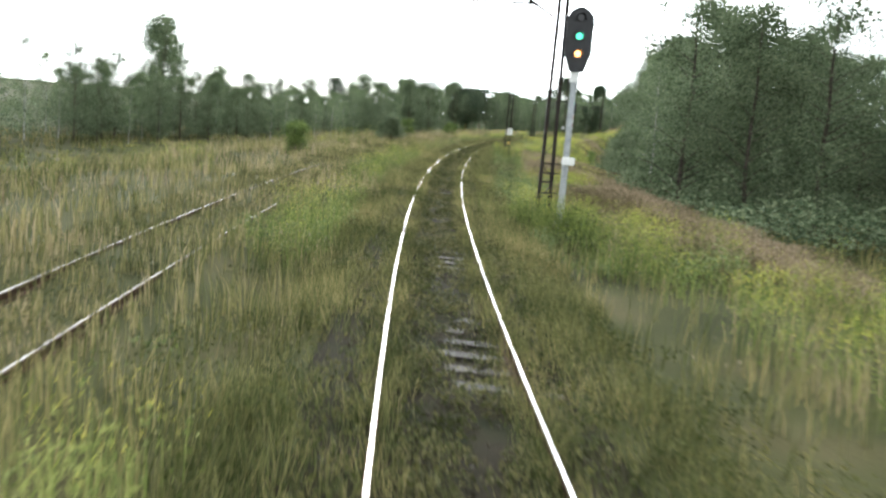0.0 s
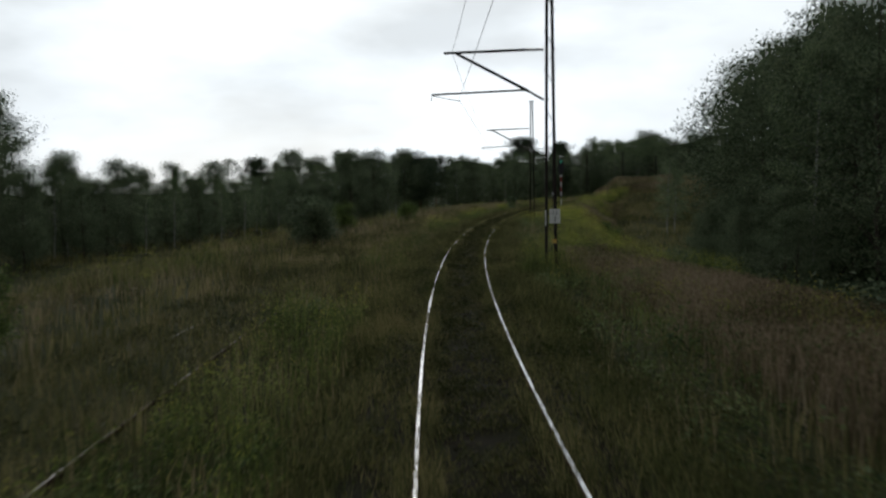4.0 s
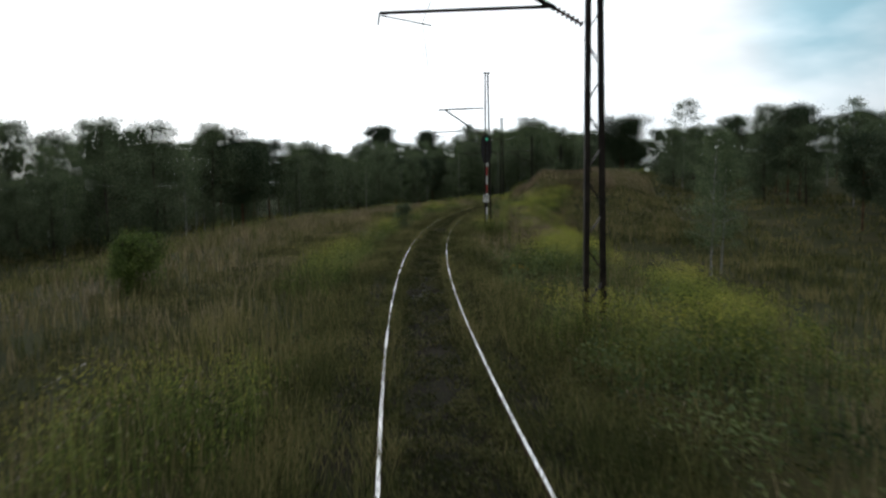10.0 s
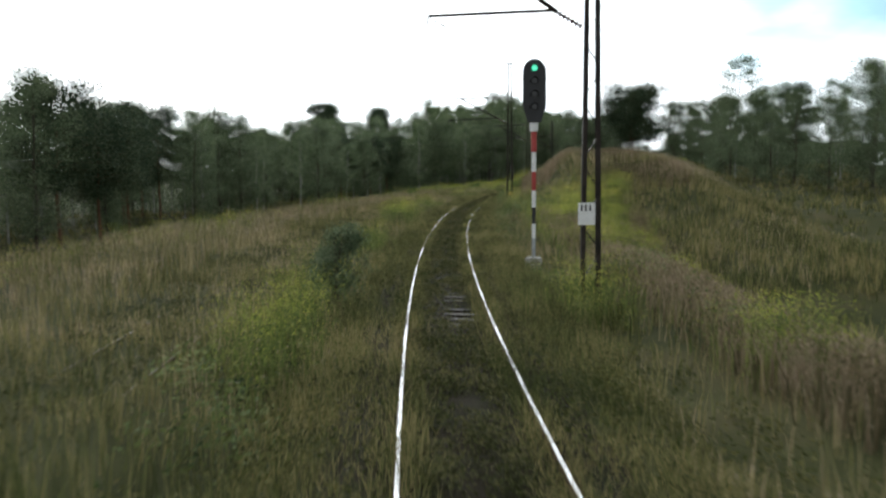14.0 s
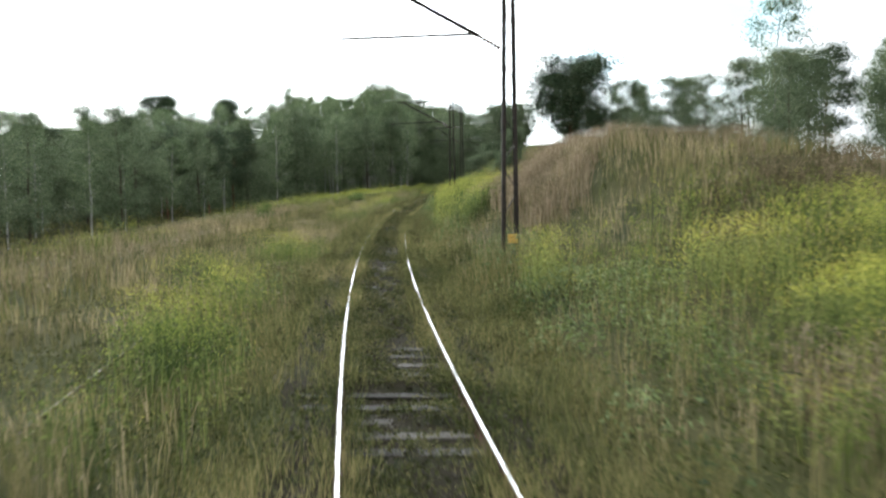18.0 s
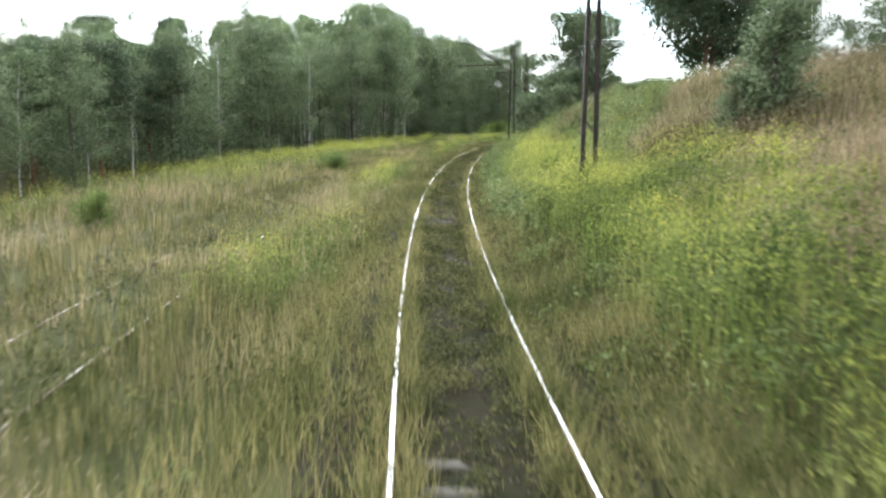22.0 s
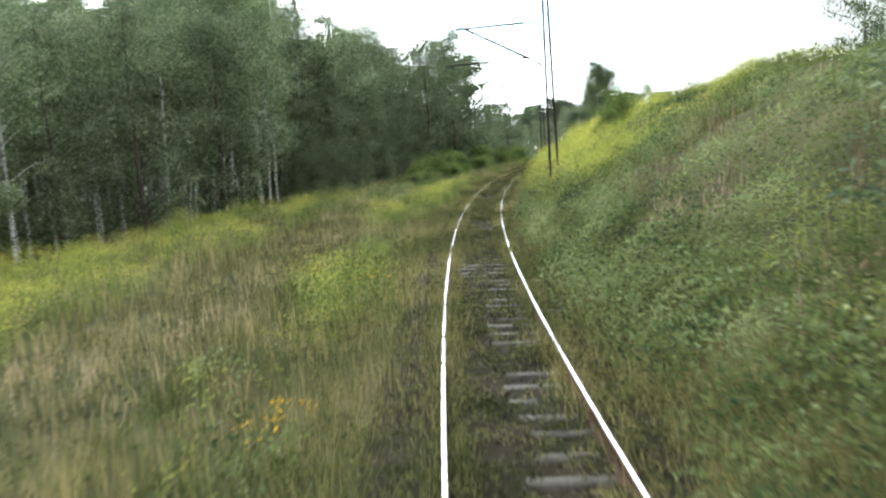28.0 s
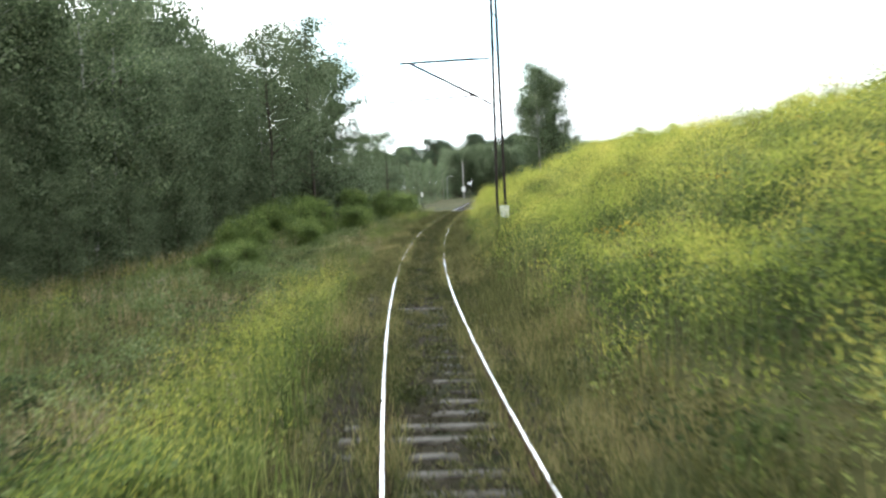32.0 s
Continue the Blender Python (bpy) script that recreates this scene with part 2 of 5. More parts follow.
NEEDLES = surface("pine_needles", [(0.0363, 0.0634, 0.0343), (0.0666, 0.095, 0.0528), (0.1029, 0.1267, 0.0726)], 0.6, 0.6, island=0.5, through_light=0.2)
BARK_BIRCH = surface("birch_bark", [(0.05, 0.047, 0.043), (0.36, 0.35, 0.33), (0.48, 0.465, 0.44)], 3.0, 0.8, bump=0.3, stretch=(1, 1, 2.5))
BARK_DARK = surface("dark_bark", [(0.04, 0.033, 0.026), (0.09, 0.075, 0.06)], 5, 0.9, bump=0.8)
BARK_PINE = surface("pine_bark", [(0.07, 0.045, 0.03), (0.2, 0.11, 0.065)], 3, 0.9, bump=0.8)


# ---- mesh helpers ----
def tri_mesh(name, verts, tris, material):
    me = bpy.data.meshes.new(name)
    verts, tris = np.asarray(verts, np.float32), np.asarray(tris, np.int32)
    me.vertices.add(len(verts))
    me.vertices.foreach_set("co", verts.ravel())
    me.loops.add(tris.size)
    me.loops.foreach_set("vertex_index", tris.ravel())
    me.polygons.add(len(tris))
    me.polygons.foreach_set("loop_start", np.arange(0, tris.size, 3, dtype=np.int32))
    me.update(calc_edges=True)
    me.materials.append(material)
    return me


def bm_mesh(name, bm, *materials):
    me = bpy.data.meshes.new(name)
    bm.to_mesh(me)
    bm.free()
    for m in materials:
        me.materials.append(m)
    return me


def part(name, bm, material, parent, label=""):
    ob = new(name, bm_mesh(name, bm, material) if isinstance(bm, bmesh.types.BMesh) else bm)
    ob.parent = parent
    return tagged(ob, label)


def box(bm, centre, size, bevel=0.0, turn=None):
    r = bmesh.ops.create_cube(bm, size=1.0)["verts"]
    bmesh.ops.scale(bm, vec=size, verts=r)
    if bevel:
        e = list({e for v in r for e in v.link_edges})
        r = list({v for f in bmesh.ops.bevel(bm, geom=e, offset=bevel, segments=2, affect="EDGES")["faces"] for v in f.verts} | {v for v in r if v.is_valid})
    if turn is not None:
        bmesh.ops.transform(bm, matrix=turn, verts=r)
    bmesh.ops.translate(bm, vec=centre, verts=r)
    return bm


def tube(bm, a, b, r1, r2=None, seg=8):
    a, b = Vector(a), Vector(b)
    d = b - a
    m = Matrix.Translation((a + b) / 2) @ d.to_track_quat("Z", "Y").to_matrix().to_4x4()
    bmesh.ops.create_cone(bm, cap_ends=True, segments=seg, radius1=r1, radius2=r1 if r2 is None else r2, depth=d.length, matrix=m)
    return bm


def tubes(*runs, seg=8):
    bm = bmesh.new()
    for a, b, r1, r2 in runs:
        tube(bm, a, b, r1, r2, seg)
    return bm


def stand(s, v, z=0.0, turn=0.0):
    """Pose of a thing that stands beside the track, its x to the right of the line and y ahead."""
    x, y = at(s, v)
    return pose(float(x), float(y), float(z), 0, 0, math.degrees(float(heading(s))) + turn)


def smooth(a, b, x):
    t = np.clip((np.asarray(x, float) - a) / (b - a), 0, 1)
    return t * t * (3 - 2 * t)


_rng = np.random.default_rng(7)
_lattice = _rng.random((64, 64))


def patch(x, y, size):
    """Value noise over the ground, 0 to 1."""
    x, y = np.asarray(x, float) / size, np.asarray(y, float) / size
    i, j = np.floor(x).astype(int), np.floor(y).astype(int)
    f, g = x - i, y - j
    f, g = f * f * (3 - 2 * f), g * g * (3 - 2 * g)
    q = lambda a, b: _lattice[a % 64, b % 64]
    return (q(i, j) * (1 - f) + q(i + 1, j) * f) * (1 - g) + (q(i, j + 1) * (1 - f) + q(i + 1, j + 1) * f) * g


# ---- ground ----
def bank_foot(s):
    return np.interp(s, [226, 245, 258, 285, 300], [9.5, 6.5, 4.2, 3.7, 3.4])


def bank_height(s):
    return np.interp(s, [222, 236, 247, 253, 260, 275, 300, 345, 440, 500, 560], [0, 0.6, 0.9, 1.6, 2.8, 2.75, 3.3, 3.75, 3.3, 1.5, 0.3])


def ground(s, v):
    s, v = np.broadcast_arrays(np.asarray(s, float), np.asarray(v, float))
    z = -0.21 - 0.27 * smooth(1.6, 2.8, np.abs(v))
    z = np.where(v < 0, z + 0.15 * smooth(3.0, 4.0, -v) - 0.25 * smooth(6.8, 9.5, -v), z)
    fall = np.interp(s, [300, 400], [1.0, 0.35])
    z = np.where(v < 0, z - fall * 1.9 * smooth(11, 24, -v), z)
    low = np.interp(s, [80, 140, 165, 228, 252], [0.5, 0.8, 2.3, 2.3, 0.4])
    z = np.where(v > 0, z - low * smooth(5.4, 10.5, v), z)
    f = bank_foot(s)
    up = smooth(f - 1.0, f + 6.8, v)
    up = 0.55 * up + 0.45 * np.clip((v - f) / 6.5, 0, 1)
    tier = 0.4 * smooth(f - 1.6, f + 0.6, v) + 0.6 * smooth(f + 0.6, f + 3.0, v)
    tier = tier + (up - tier) * smooth(262, 285, s)
    back = np.interp(s, [250, 275, 320], [1.0, 0.85, 0.4])
    wide = np.interp(s, [250, 290], [7.8, 9.0])
    tail = np.interp(s, [262, 290], [14.0, 23.0])
    z = np.where(v > 0, z + bank_height(s) * np.where(s < 285, tier, up) * (1 - back * smooth(f + wide, f + tail, v)), z)
    z = z + np.where(v > 0, 1.15 * smooth(1.5, 3.2, v) * smooth(226, 272, s) * (1 - smooth(430, 480, s)), 0)
    x, y = at(s, v)
    rough = smooth(1.8, 4.0, np.abs(v))
    z = z + np.where(v > 0, (0.5 * (patch(x, y, 2.3) - 0.5) + 0.45 * (patch(x + 31, y, 1.25) - 0.5)) * smooth(3.5, 5, v) * smooth(268, 292, s), 0)
    return z + rough * (0.22 * (patch(x, y, 4.0) - 0.5) + 0.5 * smooth(8, 20, np.abs(v)) * (patch(x, y, 13.0) - 0.5))


def build_ground():
    ss = np.concatenate([np.arange(-220, 50, 6.0), np.arange(50, 470, 1.0), np.arange(470, 900, 6.0)])
    vl = np.concatenate([-np.geomspace(30, 900, 16)[::-1], np.arange(-29, -8, 1.0), np.arange(-8, -1.5, 0.4)])
    vr = np.concatenate([np.arange(1.6, 14, 0.4), np.arange(14, 30, 1.0), np.geomspace(30, 330, 12)])
    vv = np.concatenate([vl, [-1.5, -1.0, -0.5, 0.0, 0.5, 1.0, 1.5], vr])
    S, V = np.meshgrid(ss, vv, indexing="ij")
    X, Y = at(S, V)
    Z = ground(S, V)
    n, m = S.shape
    P = np.stack([X, Y, Z], -1).reshape(-1, 3)
    a = (np.arange(n - 1)[:, None] * m + np.arange(m - 1)[None, :]).ravel()
    T = np.concatenate([np.stack([a, a + m, a + m + 1], 1), np.stack([a, a + m + 1, a + 1], 1)])
    # the land goes on, lower, out to the horizon
    g = np.concatenate([-np.geomspace(60, 4000, 14)[::-1], np.geomspace(60, 4000, 14)])
    GX, GY = np.meshgrid(g + 60, g + 150, indexing="ij")
    GZ = -6.0 - 0 * GX
    k, base = len(g), len(P)
    P = np.concatenate([P, np.stack([GX, GY, GZ], -1).reshape(-1, 3)])
    b = base + (np.arange(k - 1)[:, None] * k + np.arange(k - 1)[None, :]).ravel()
    T = np.concatenate([T, np.stack([b, b + k, b + k + 1], 1), np.stack([b, b + k + 1, b + 1], 1)])
    me = tri_mesh("ground", P, T, SOIL)
    for p in me.polygons:
        p.use_smooth = True
    return tagged(new("ground", me), "uneven grassy ground with earth and dry thatch beside the railway", "ground", kind="structure")


build_ground()


BARE_AT = ((87, 1.8), (94, 1.5), (108, 1.5), (150, 5), (187, 4), (218, 4), (246, 4), (257, 2), (261, 1.5), (267, 3), (278, 1), (295.5, 2), (309, 2.5), (316, 3), (332, 5), (340, 5), (347, 5), (358, 2), (376, 4), (385, 3))


def bare(s):
    """Stretches where the sleepers lie open."""
    return np.maximum.reduce([np.exp(-((np.asarray(s) - c) / w) ** 2) for c, w in BARE_AT])


def open_bed(s, v):
    """How far the sleepers are free of earth: more along the right-hand rail."""
    n = patch(np.asarray(s) + 300, np.asarray(v) + 50, 1.6)
    inner = smooth(-0.25, 0.15, v) * (1 - smooth(0.7, 0.85, v))
    left = (1 - smooth(-0.3, 0.1, v)) * smooth(-0.85, -0.7, v)
    return np.clip(inner * (0.1 * smooth(0.3, 0.6, n) + bare(s) * smooth(0.22, 0.5, patch(np.asarray(s) + 130, np.asarray(v) + 70, 0.55))) + left * bare(s) * smooth(0.5, 0.75, n) + 0.7 * bare(s) * smooth(0.55, 0.8, n) * (np.abs(v) > 0.8), 0, 1)


def bed_height(s, v):
    x, y = at(s, v)
    z = -0.115 - 0.085 * open_bed(s, v) + 0.03 * (patch(x, y, 0.5) - 0.5)
    return z - CANT * np.asarray(v) - 0.33 * smooth(1.35, 1.8, np.abs(v))


def footing(s, v):
    """Top of bed or ground, whichever is higher."""
    return np.maximum(bed_height(s, v), ground(s, v))


def build_bed():
    """Earth-choked ballast bed under the running track."""
    ss = np.arange(20, 560, 0.4)
    vv = np.concatenate([[-1.8, -1.6, -1.4], np.arange(-1.2, 1.21, 0.2), [1.4, 1.6, 1.8]])
    S, V = np.meshgrid(ss, vv, indexing="ij")
    X, Y = at(S, V)
    P = np.stack([X, Y, bed_height(S, V)], -1).reshape(-1, 3)
    m = len(vv)
    q = (np.arange(len(ss) - 1)[:, None] * m + np.arange(m - 1)[None, :]).ravel()
    T = np.concatenate([np.stack([q, q + m, q + m + 1], 1), np.stack([q, q + m + 1, q + 1], 1)])
    return tagged(new("ballast_bed", tri_mesh("ballast_bed", P, T, BALLAST)), "dark mossy stone ballast choked with earth under the track", "ballast", kind="structure")


build_bed()


# ---- tracks ----
RAIL_PROFILE = [(-0.02, 0.0), (0.02, 0.0), (0.033, -0.012), (0.033, -0.035), (0.012, -0.05), (0.009, -0.12), (0.065, -0.14), (0.065, -0.155), (-0.065, -0.155), (-0.065, -0.14), (-0.009, -0.12), (-0.012, -0.05), (-0.033, -0.035), (-0.033, -0.012)]


def rail(parent, v0, z0, head, s0, s1, label, sink=0.0):
    ss = np.arange(s0, s1 + 0.1, 1.5)
    drop = sink * smooth(112, 150, ss)
    m = len(RAIL_PROFILE)
    P = []
    for dv, dz in RAIL_PROFILE:
        x, y = at(ss, v0 + dv)
        P.append(np.stack([x, y, z0 + dz - drop], -1))
    P = np.stack(P, 1).reshape(-1, 3)
    me = bpy.data.meshes.new("rail")
    F = [(i * m + j, i * m + (j + 1) % m, (i + 1) * m + (j + 1) % m, (i + 1) * m + j) for i in range(len(ss) - 1) for j in range(m)]
    me.from_pydata([tuple(p) for p in P], [], F)
    me.materials.append(RUST)
    me.materials.append(head)
    me.polygons.foreach_set("material_index", [1 if j == 0 else 0 for i in range(len(ss) - 1) for j in range(m)])
    me.update()
    return part("rail", me, None, parent, label)


running = tagged(new("running_track"), "railway track with shiny steel rails on weathered wooden sleepers", "railway track", kind="structure")
for side in (-1, 1):
    rail(running, side * 0.7535, -CANT * side * 0.75, SHINE, 20, 560, "steel rail with a bright worn head")
siding = tagged(new("disused_track"), "disused railway track with rusty rails sunk in grass", "railway track", kind="structure")
for side in (-1, 1):
    rail(siding, -5.25 + side * 0.7535, -0.245, OLD_SHINE, 20, 119, "old rail with a worn grey head", 0.12)
    rail(siding, -5.25 + side * 0.7535, -0.245 + 0.03 * side, DULL, 119, 419, "rusty dull rail sunk in grass", 0.105)


# ---- overhead line masts ----
MAST_TOP = 9.1


def insulator(a, b):
    """A ribbed porcelain rod from a to b."""
    a, b = Vector(a), Vector(b)
    bm = bmesh.new()
    tube(bm, a, b, 0.028)
    for i in range(6):
        p, q = a.lerp(b, (i + 0.2) / 6), a.lerp(b, (i + 0.6) / 6)
        tube(bm, p, q, 0.075, 0.04, 10)
    return bm


def catenary_mast(reach=0.0):
    """Lattice mast of two channels; reach draws its bracket in."""
    ob = tagged(new("catenary_mast"), "dark steel lattice mast with a bracket reaching over the track", "catenary mast", "catenary masts along the track")
    for side in (-1, 1):
        bm = bmesh.new()
        u = [(0, 0.07), (0, -0.07), (-0.09, -0.07), (-0.09, -0.058), (-0.012, -0.058), (-0.012, 0.058), (-0.09, 0.058), (-0.09, 0.07)]
        half = (MAST_TOP + 0.8) / 2
        rings = [[bm.verts.new((side * x, y, z)) for x, y in u] for z in (-half, half)]
        for q in range(8):
            bm.faces.new((rings[0][q], rings[0][(q + 1) % 8], rings[1][(q + 1) % 8], rings[1][q]))
        for ring in rings:
            bm.faces.new(ring)
        bmesh.ops.recalc_face_normals(bm, faces=bm.faces)
        bmesh.ops.transform(bm, matrix=pose(side * 0.168, 0, (MAST_TOP - 0.8) / 2, 0, side * -0.55, 0), verts=bm.verts)
        part("leg", bm, MAST_STEEL, ob)
    n = 15
    for i in range(n):
        z = -0.1 + i * 0.6
        w = 0.148 + 0.045 * (1 - i / n)
        side = 1 if i % 2 else -1
        bm = bmesh.new()
        for y in (-0.06, 0.06):
            a, b = Vector((-side * w, y, z)), Vector((side * w, y, z + 0.55))
            d = b - a
            box(bm, (a + b) / 2, (0.05, 0.008, d.length), 0.0, d.to_track_quat("Z", "Y").to_matrix().to_4x4())
        part("brace", bm, MAST_STEEL, ob)
    bm = bmesh.new()
    box(bm, (0, 0, MAST_TOP), (0.42, 0.2, 0.06), 0.01)
    part("cap", bm, MAST_STEEL, ob)
    bm = bmesh.new()
    box(bm, (0, 0, -0.75), (0.75, 0.6, 0.7), 0.04)
    part("foundation", bm, CONCRETE, ob, "weathered concrete foundation block")
    part("top_insulator", insulator((-0.2, 0, 7.08), (-0.75, 0, 7.08)), PORCELAIN, ob, "ribbed brown porcelain insulator")
    part("top_tie", tubes(((-0.75, 0, 7.08), (-3.35 + reach, 0, 7.02), 0.045, 0.042)), MAST_STEEL, ob)
    part("strut_insulator", insulator((-0.2, 0, 5.5), (-0.68, 0, 5.78)), PORCELAIN, ob, "ribbed brown porcelain insulator")
    part("strut", tubes(((-0.68, 0, 5.78), (-2.95 + reach, 0, 7.0), 0.05, 0.045)), MAST_STEEL, ob)
    part("registration_arm", tubes(((-0.75, 0, 5.82), (-3.75 + reach, 0, 5.72), 0.034, 0.03), ((-3.75 + reach, 0, 5.72), (-3.78 + reach, 0, 5.52), 0.014, 0.014)), MAST_STEEL, ob)
    part("steady_arm", tubes(((-3.72 + reach, 0, 5.68), (-2.85, 0, 5.5), 0.012, 0.012)), MAST_STEEL, ob)
    return ob


MASTS = [(101.7, 2.9), (140.6, 2.84), (180.2, 2.96), (217.3, 2.86), (255.5, 2.92), (291.8, 3.2), (325.8, 2.84), (361.0, 2.81), (396.5, 2.84)]
first_mast = catenary_mast()
mast_list = [first_mast]
first_mast.matrix_basis = stand(*MASTS[0], -0.1)
short_mast = catenary_mast(0.55)
short_mast.matrix_basis = stand(*MASTS[3], -0.1)
for i, (s, v) in enumerate(MASTS[1:], 1):
    mast_list.append(short_mast if i == 3 else copy_thing(short_mast if i == 6 else first_mast, stand(s, v, -0.1)))


def plate(parent, x, z, w, h, material, name, label, thick=0.012):
    bm = bmesh.new()
    box(bm, (x, -0.1, z), (w, thick, h), 0.003)
    return part(name, bm, material, parent, label)


def letters(parent, text, x, z, size, material):
    c = bpy.data.curves.new("letters", "FONT")
    c.body, c.size, c.align_x, c.align_y, c.extrude = text, size, "CENTER", "CENTER", 0.001
    tmp = bpy.data.objects.new("letters_form", c)
    scene.collection.objects.link(tmp)
    me = bpy.data.meshes.new_from_object(tmp.evaluated_get(bpy.context.evaluated_depsgraph_get()))
    bpy.data.objects.remove(tmp)
    me.materials.clear()
    me.materials.append(material)
    ob = part("numerals", me, None, parent, "black numerals")
    ob.matrix_basis = pose(x, -0.012, z, 90, 0, 0)
    return ob


board = plate(mast_list[1], 0.12, 1.8, 0.34, 0.46, WHITE, "distance_board", "white board with black numerals")
letters(board, "7.1", 0.12, 1.9, 0.17, BLACK).location.y = -0.108
letters(board, "2", 0.13, 1.7, 0.17, BLACK).location.y = -0.108
plate(mast_list[1], 0.1, 1.0, 0.14, 0.13, YELLOW, "warning_plate", "small faded yellow plate")
plate(mast_list[1], -0.17, 1.75, 0.03, 0.5, WHITE, "marker_strip", "narrow white strip")
board4 = plate(mast_list[3], -0.1, 1.85, 0.34, 0.44, WHITE, "distance_board", "dirty white board with black strokes")
for dx in (-0.1, -0.02, 0.07):
    bm = bmesh.new()
    box(bm, (-0.1 + dx, -0.108, 1.97), (0.035, 0.004, 0.13))
    part("stroke", bm, BLACK, board4)
plate(mast_list[4], 0.05, 1.2, 0.22, 0.2, YELLOW, "warning_plate", "faded orange-yellow plate")
plate(mast_list[8], 0.1, 1.75, 0.32, 0.42, WHITE, "distance_board", "white board")
plate(mast_list[0], -0.05, 1.1, 0.3, 0.05, MAST_STEEL, "step_iron", "dark steel step")
for z in (0.8, 1.35, 1.6):
    plate(mast_list[0], 0.08, z, 0.5, 0.04, MAST_STEEL, "step_iron", "dark steel step")


def wire(name, label, v0, z0, sag, r):
    pts = []
    for (sa, va), (sb, vb) in zip(MASTS, MASTS[1:]):
        for i in range(8):
            f = i / 8
            (xa, ya), (xb, yb) = at(sa, v0), at(sb, v0)
            pts.append((float(xa + (xb - xa) * f), float(ya + (yb - ya) * f), z0 - sag * 4 * f * (1 - f)))
    bm = bmesh.new()
    for a, b in zip(pts, pts[1:]):
        tube(bm, a, b, r, r, 5)
    return tagged(new(name, bm_mesh(name, bm, WIRE)), label, "overhead wire")


wire("messenger_wire", "thin dark carrier cable hung between the masts", -0.25, 6.95, 0.7, 0.006)
wire("contact_wire", "thin dark contact wire above the track", -0.05, 5.45, 0.05, 0.006)


# ---- light signals ----
def signal(name, banded, lenses, label):
    ob = tagged(new(name), label, "railway signal", "light signals")
    if banded:
        z = -0.3
        for i, (h, m, r) in enumerate([(0.9, GREY_STEEL, 0.055), (0.45, WHITE, 0.055), (0.5, BLACK, 0.06), (0.52, WHITE, 0.062), (0.58, RED, 0.065), (0.6, WHITE, 0.07), (0.62, RED, 0.085)]):
            bm = bmesh.new()
            tube(bm, (0, 0, z), (0, 0, z + h), r, r, 16)
            part("post_band", bm, m, ob, {"white_enamel": "white band", "red_paint": "red band", "black_enamel": "black band"}.get(m.name, "grey band"))
            z += h
    else:
        part("post", tubes(((0, 0, -0.5), (0, 0, 3.9), 0.095, 0.08), seg=16), GREY_STEEL, ob, "grey steel post")
        bm = bmesh.new()
        box(bm, (0.05, -0.12, 1.65), (0.34, 0.1, 0.22), 0.02)
        part("junction_box", bm, WHITE, ob, "white junction box")
    bm = bmesh.new()
    box(bm, (0, 0, -0.3), (0.5, 0.5, 0.6), 0.03)
    part("foundation", bm, CONCRETE, ob, "concrete footing")
    # target board: rounded above, tapering to the post below
    low, high = lenses[-1][0] - 0.48, lenses[0][0] + 0.28
    outline = [(0.36 * math.cos(a), high - 0.4 + 0.4 * math.sin(a)) for a in np.linspace(0, math.pi, 13)]
    outline += [(-0.36, low + 0.5), (-0.2, low), (0.2, low), (0.36, low + 0.5)]
    bm = bmesh.new()
    f = bm.faces.new([bm.verts.new((x, -0.16, z)) for x, z in outline])
    e = bmesh.ops.extrude_face_region(bm, geom=[f])["geom"]
    bmesh.ops.translate(bm, vec=(0, 0.04, 0), verts=[g for g in e if isinstance(g, bmesh.types.BMVert)])
    bmesh.ops.recalc_face_normals(bm, faces=bm.faces)
    part("target_board", bm, BLACK, ob, "black target board")
    bm = bmesh.new()
    box(bm, (0, 0.03, (low + high) / 2), (0.42, 0.3, high - low - 0.3), 0.04)
    part("lamp_case", bm, BLACK, ob)
    bm = bmesh.new()
    tube(bm, (0, 0, low - 0.26), (0, 0, low + 0.1), 0.13, 0.13, 16)
    part("collar", bm, WHITE, ob, "white collar below the board")
    for z, m in lenses:
        bm = bmesh.new()
        tube(bm, (0, -0.165, z), (0, -0.2, z), 0.085, 0.08, 16)
        part("lens", bm, m, ob, {"lit_green_lens": "glowing green lens", "lit_orange_lens": "glowing orange lens"}.get(m.name, "dark unlit lens"))
        bm = bmesh.new()
        n = 14
        for r in (0.12, 0.11):
            for y in (-0.16, -0.36):
                for i in range(n + 1):
                    a = math.pi * (i / n * 1.3 - 0.15)
                    bm.verts.new((r * math.cos(a), y if r > 0.115 else y + 0.001, z + r * math.sin(a)))
        bm.verts.ensure_lookup_table()
        k = n + 1
        for i in range(n):
            bm.faces.new([bm.verts[j] for j in (i, i + 1, k + i + 1, k + i)])
            bm.faces.new([bm.verts[2 * k + j] for j in (i, k + i, k + i + 1, i + 1)])
            bm.faces.new([bm.verts[j] for j in (k + i, k + i + 1, 3 * k + i + 1, 3 * k + i)])
        part("hood", bm, BLACK, ob)
    return ob


signal("light_signal", False, [(5.4, GLASS_DARK), (4.93, GREEN_LIT), (4.48, ORANGE_LIT)], "black signal on a grey post, green and orange lamps lit").matrix_basis = stand(101.2, 3.32, -0.02)
signal("light_signal", True, [(5.78, GREEN_LIT), (5.4, GLASS_DARK), (5.0, GLASS_DARK), (4.62, GLASS_DARK)], "black signal on a red-white banded post, green lamp lit").matrix_basis = stand(227.3, 2.75, -0.1)


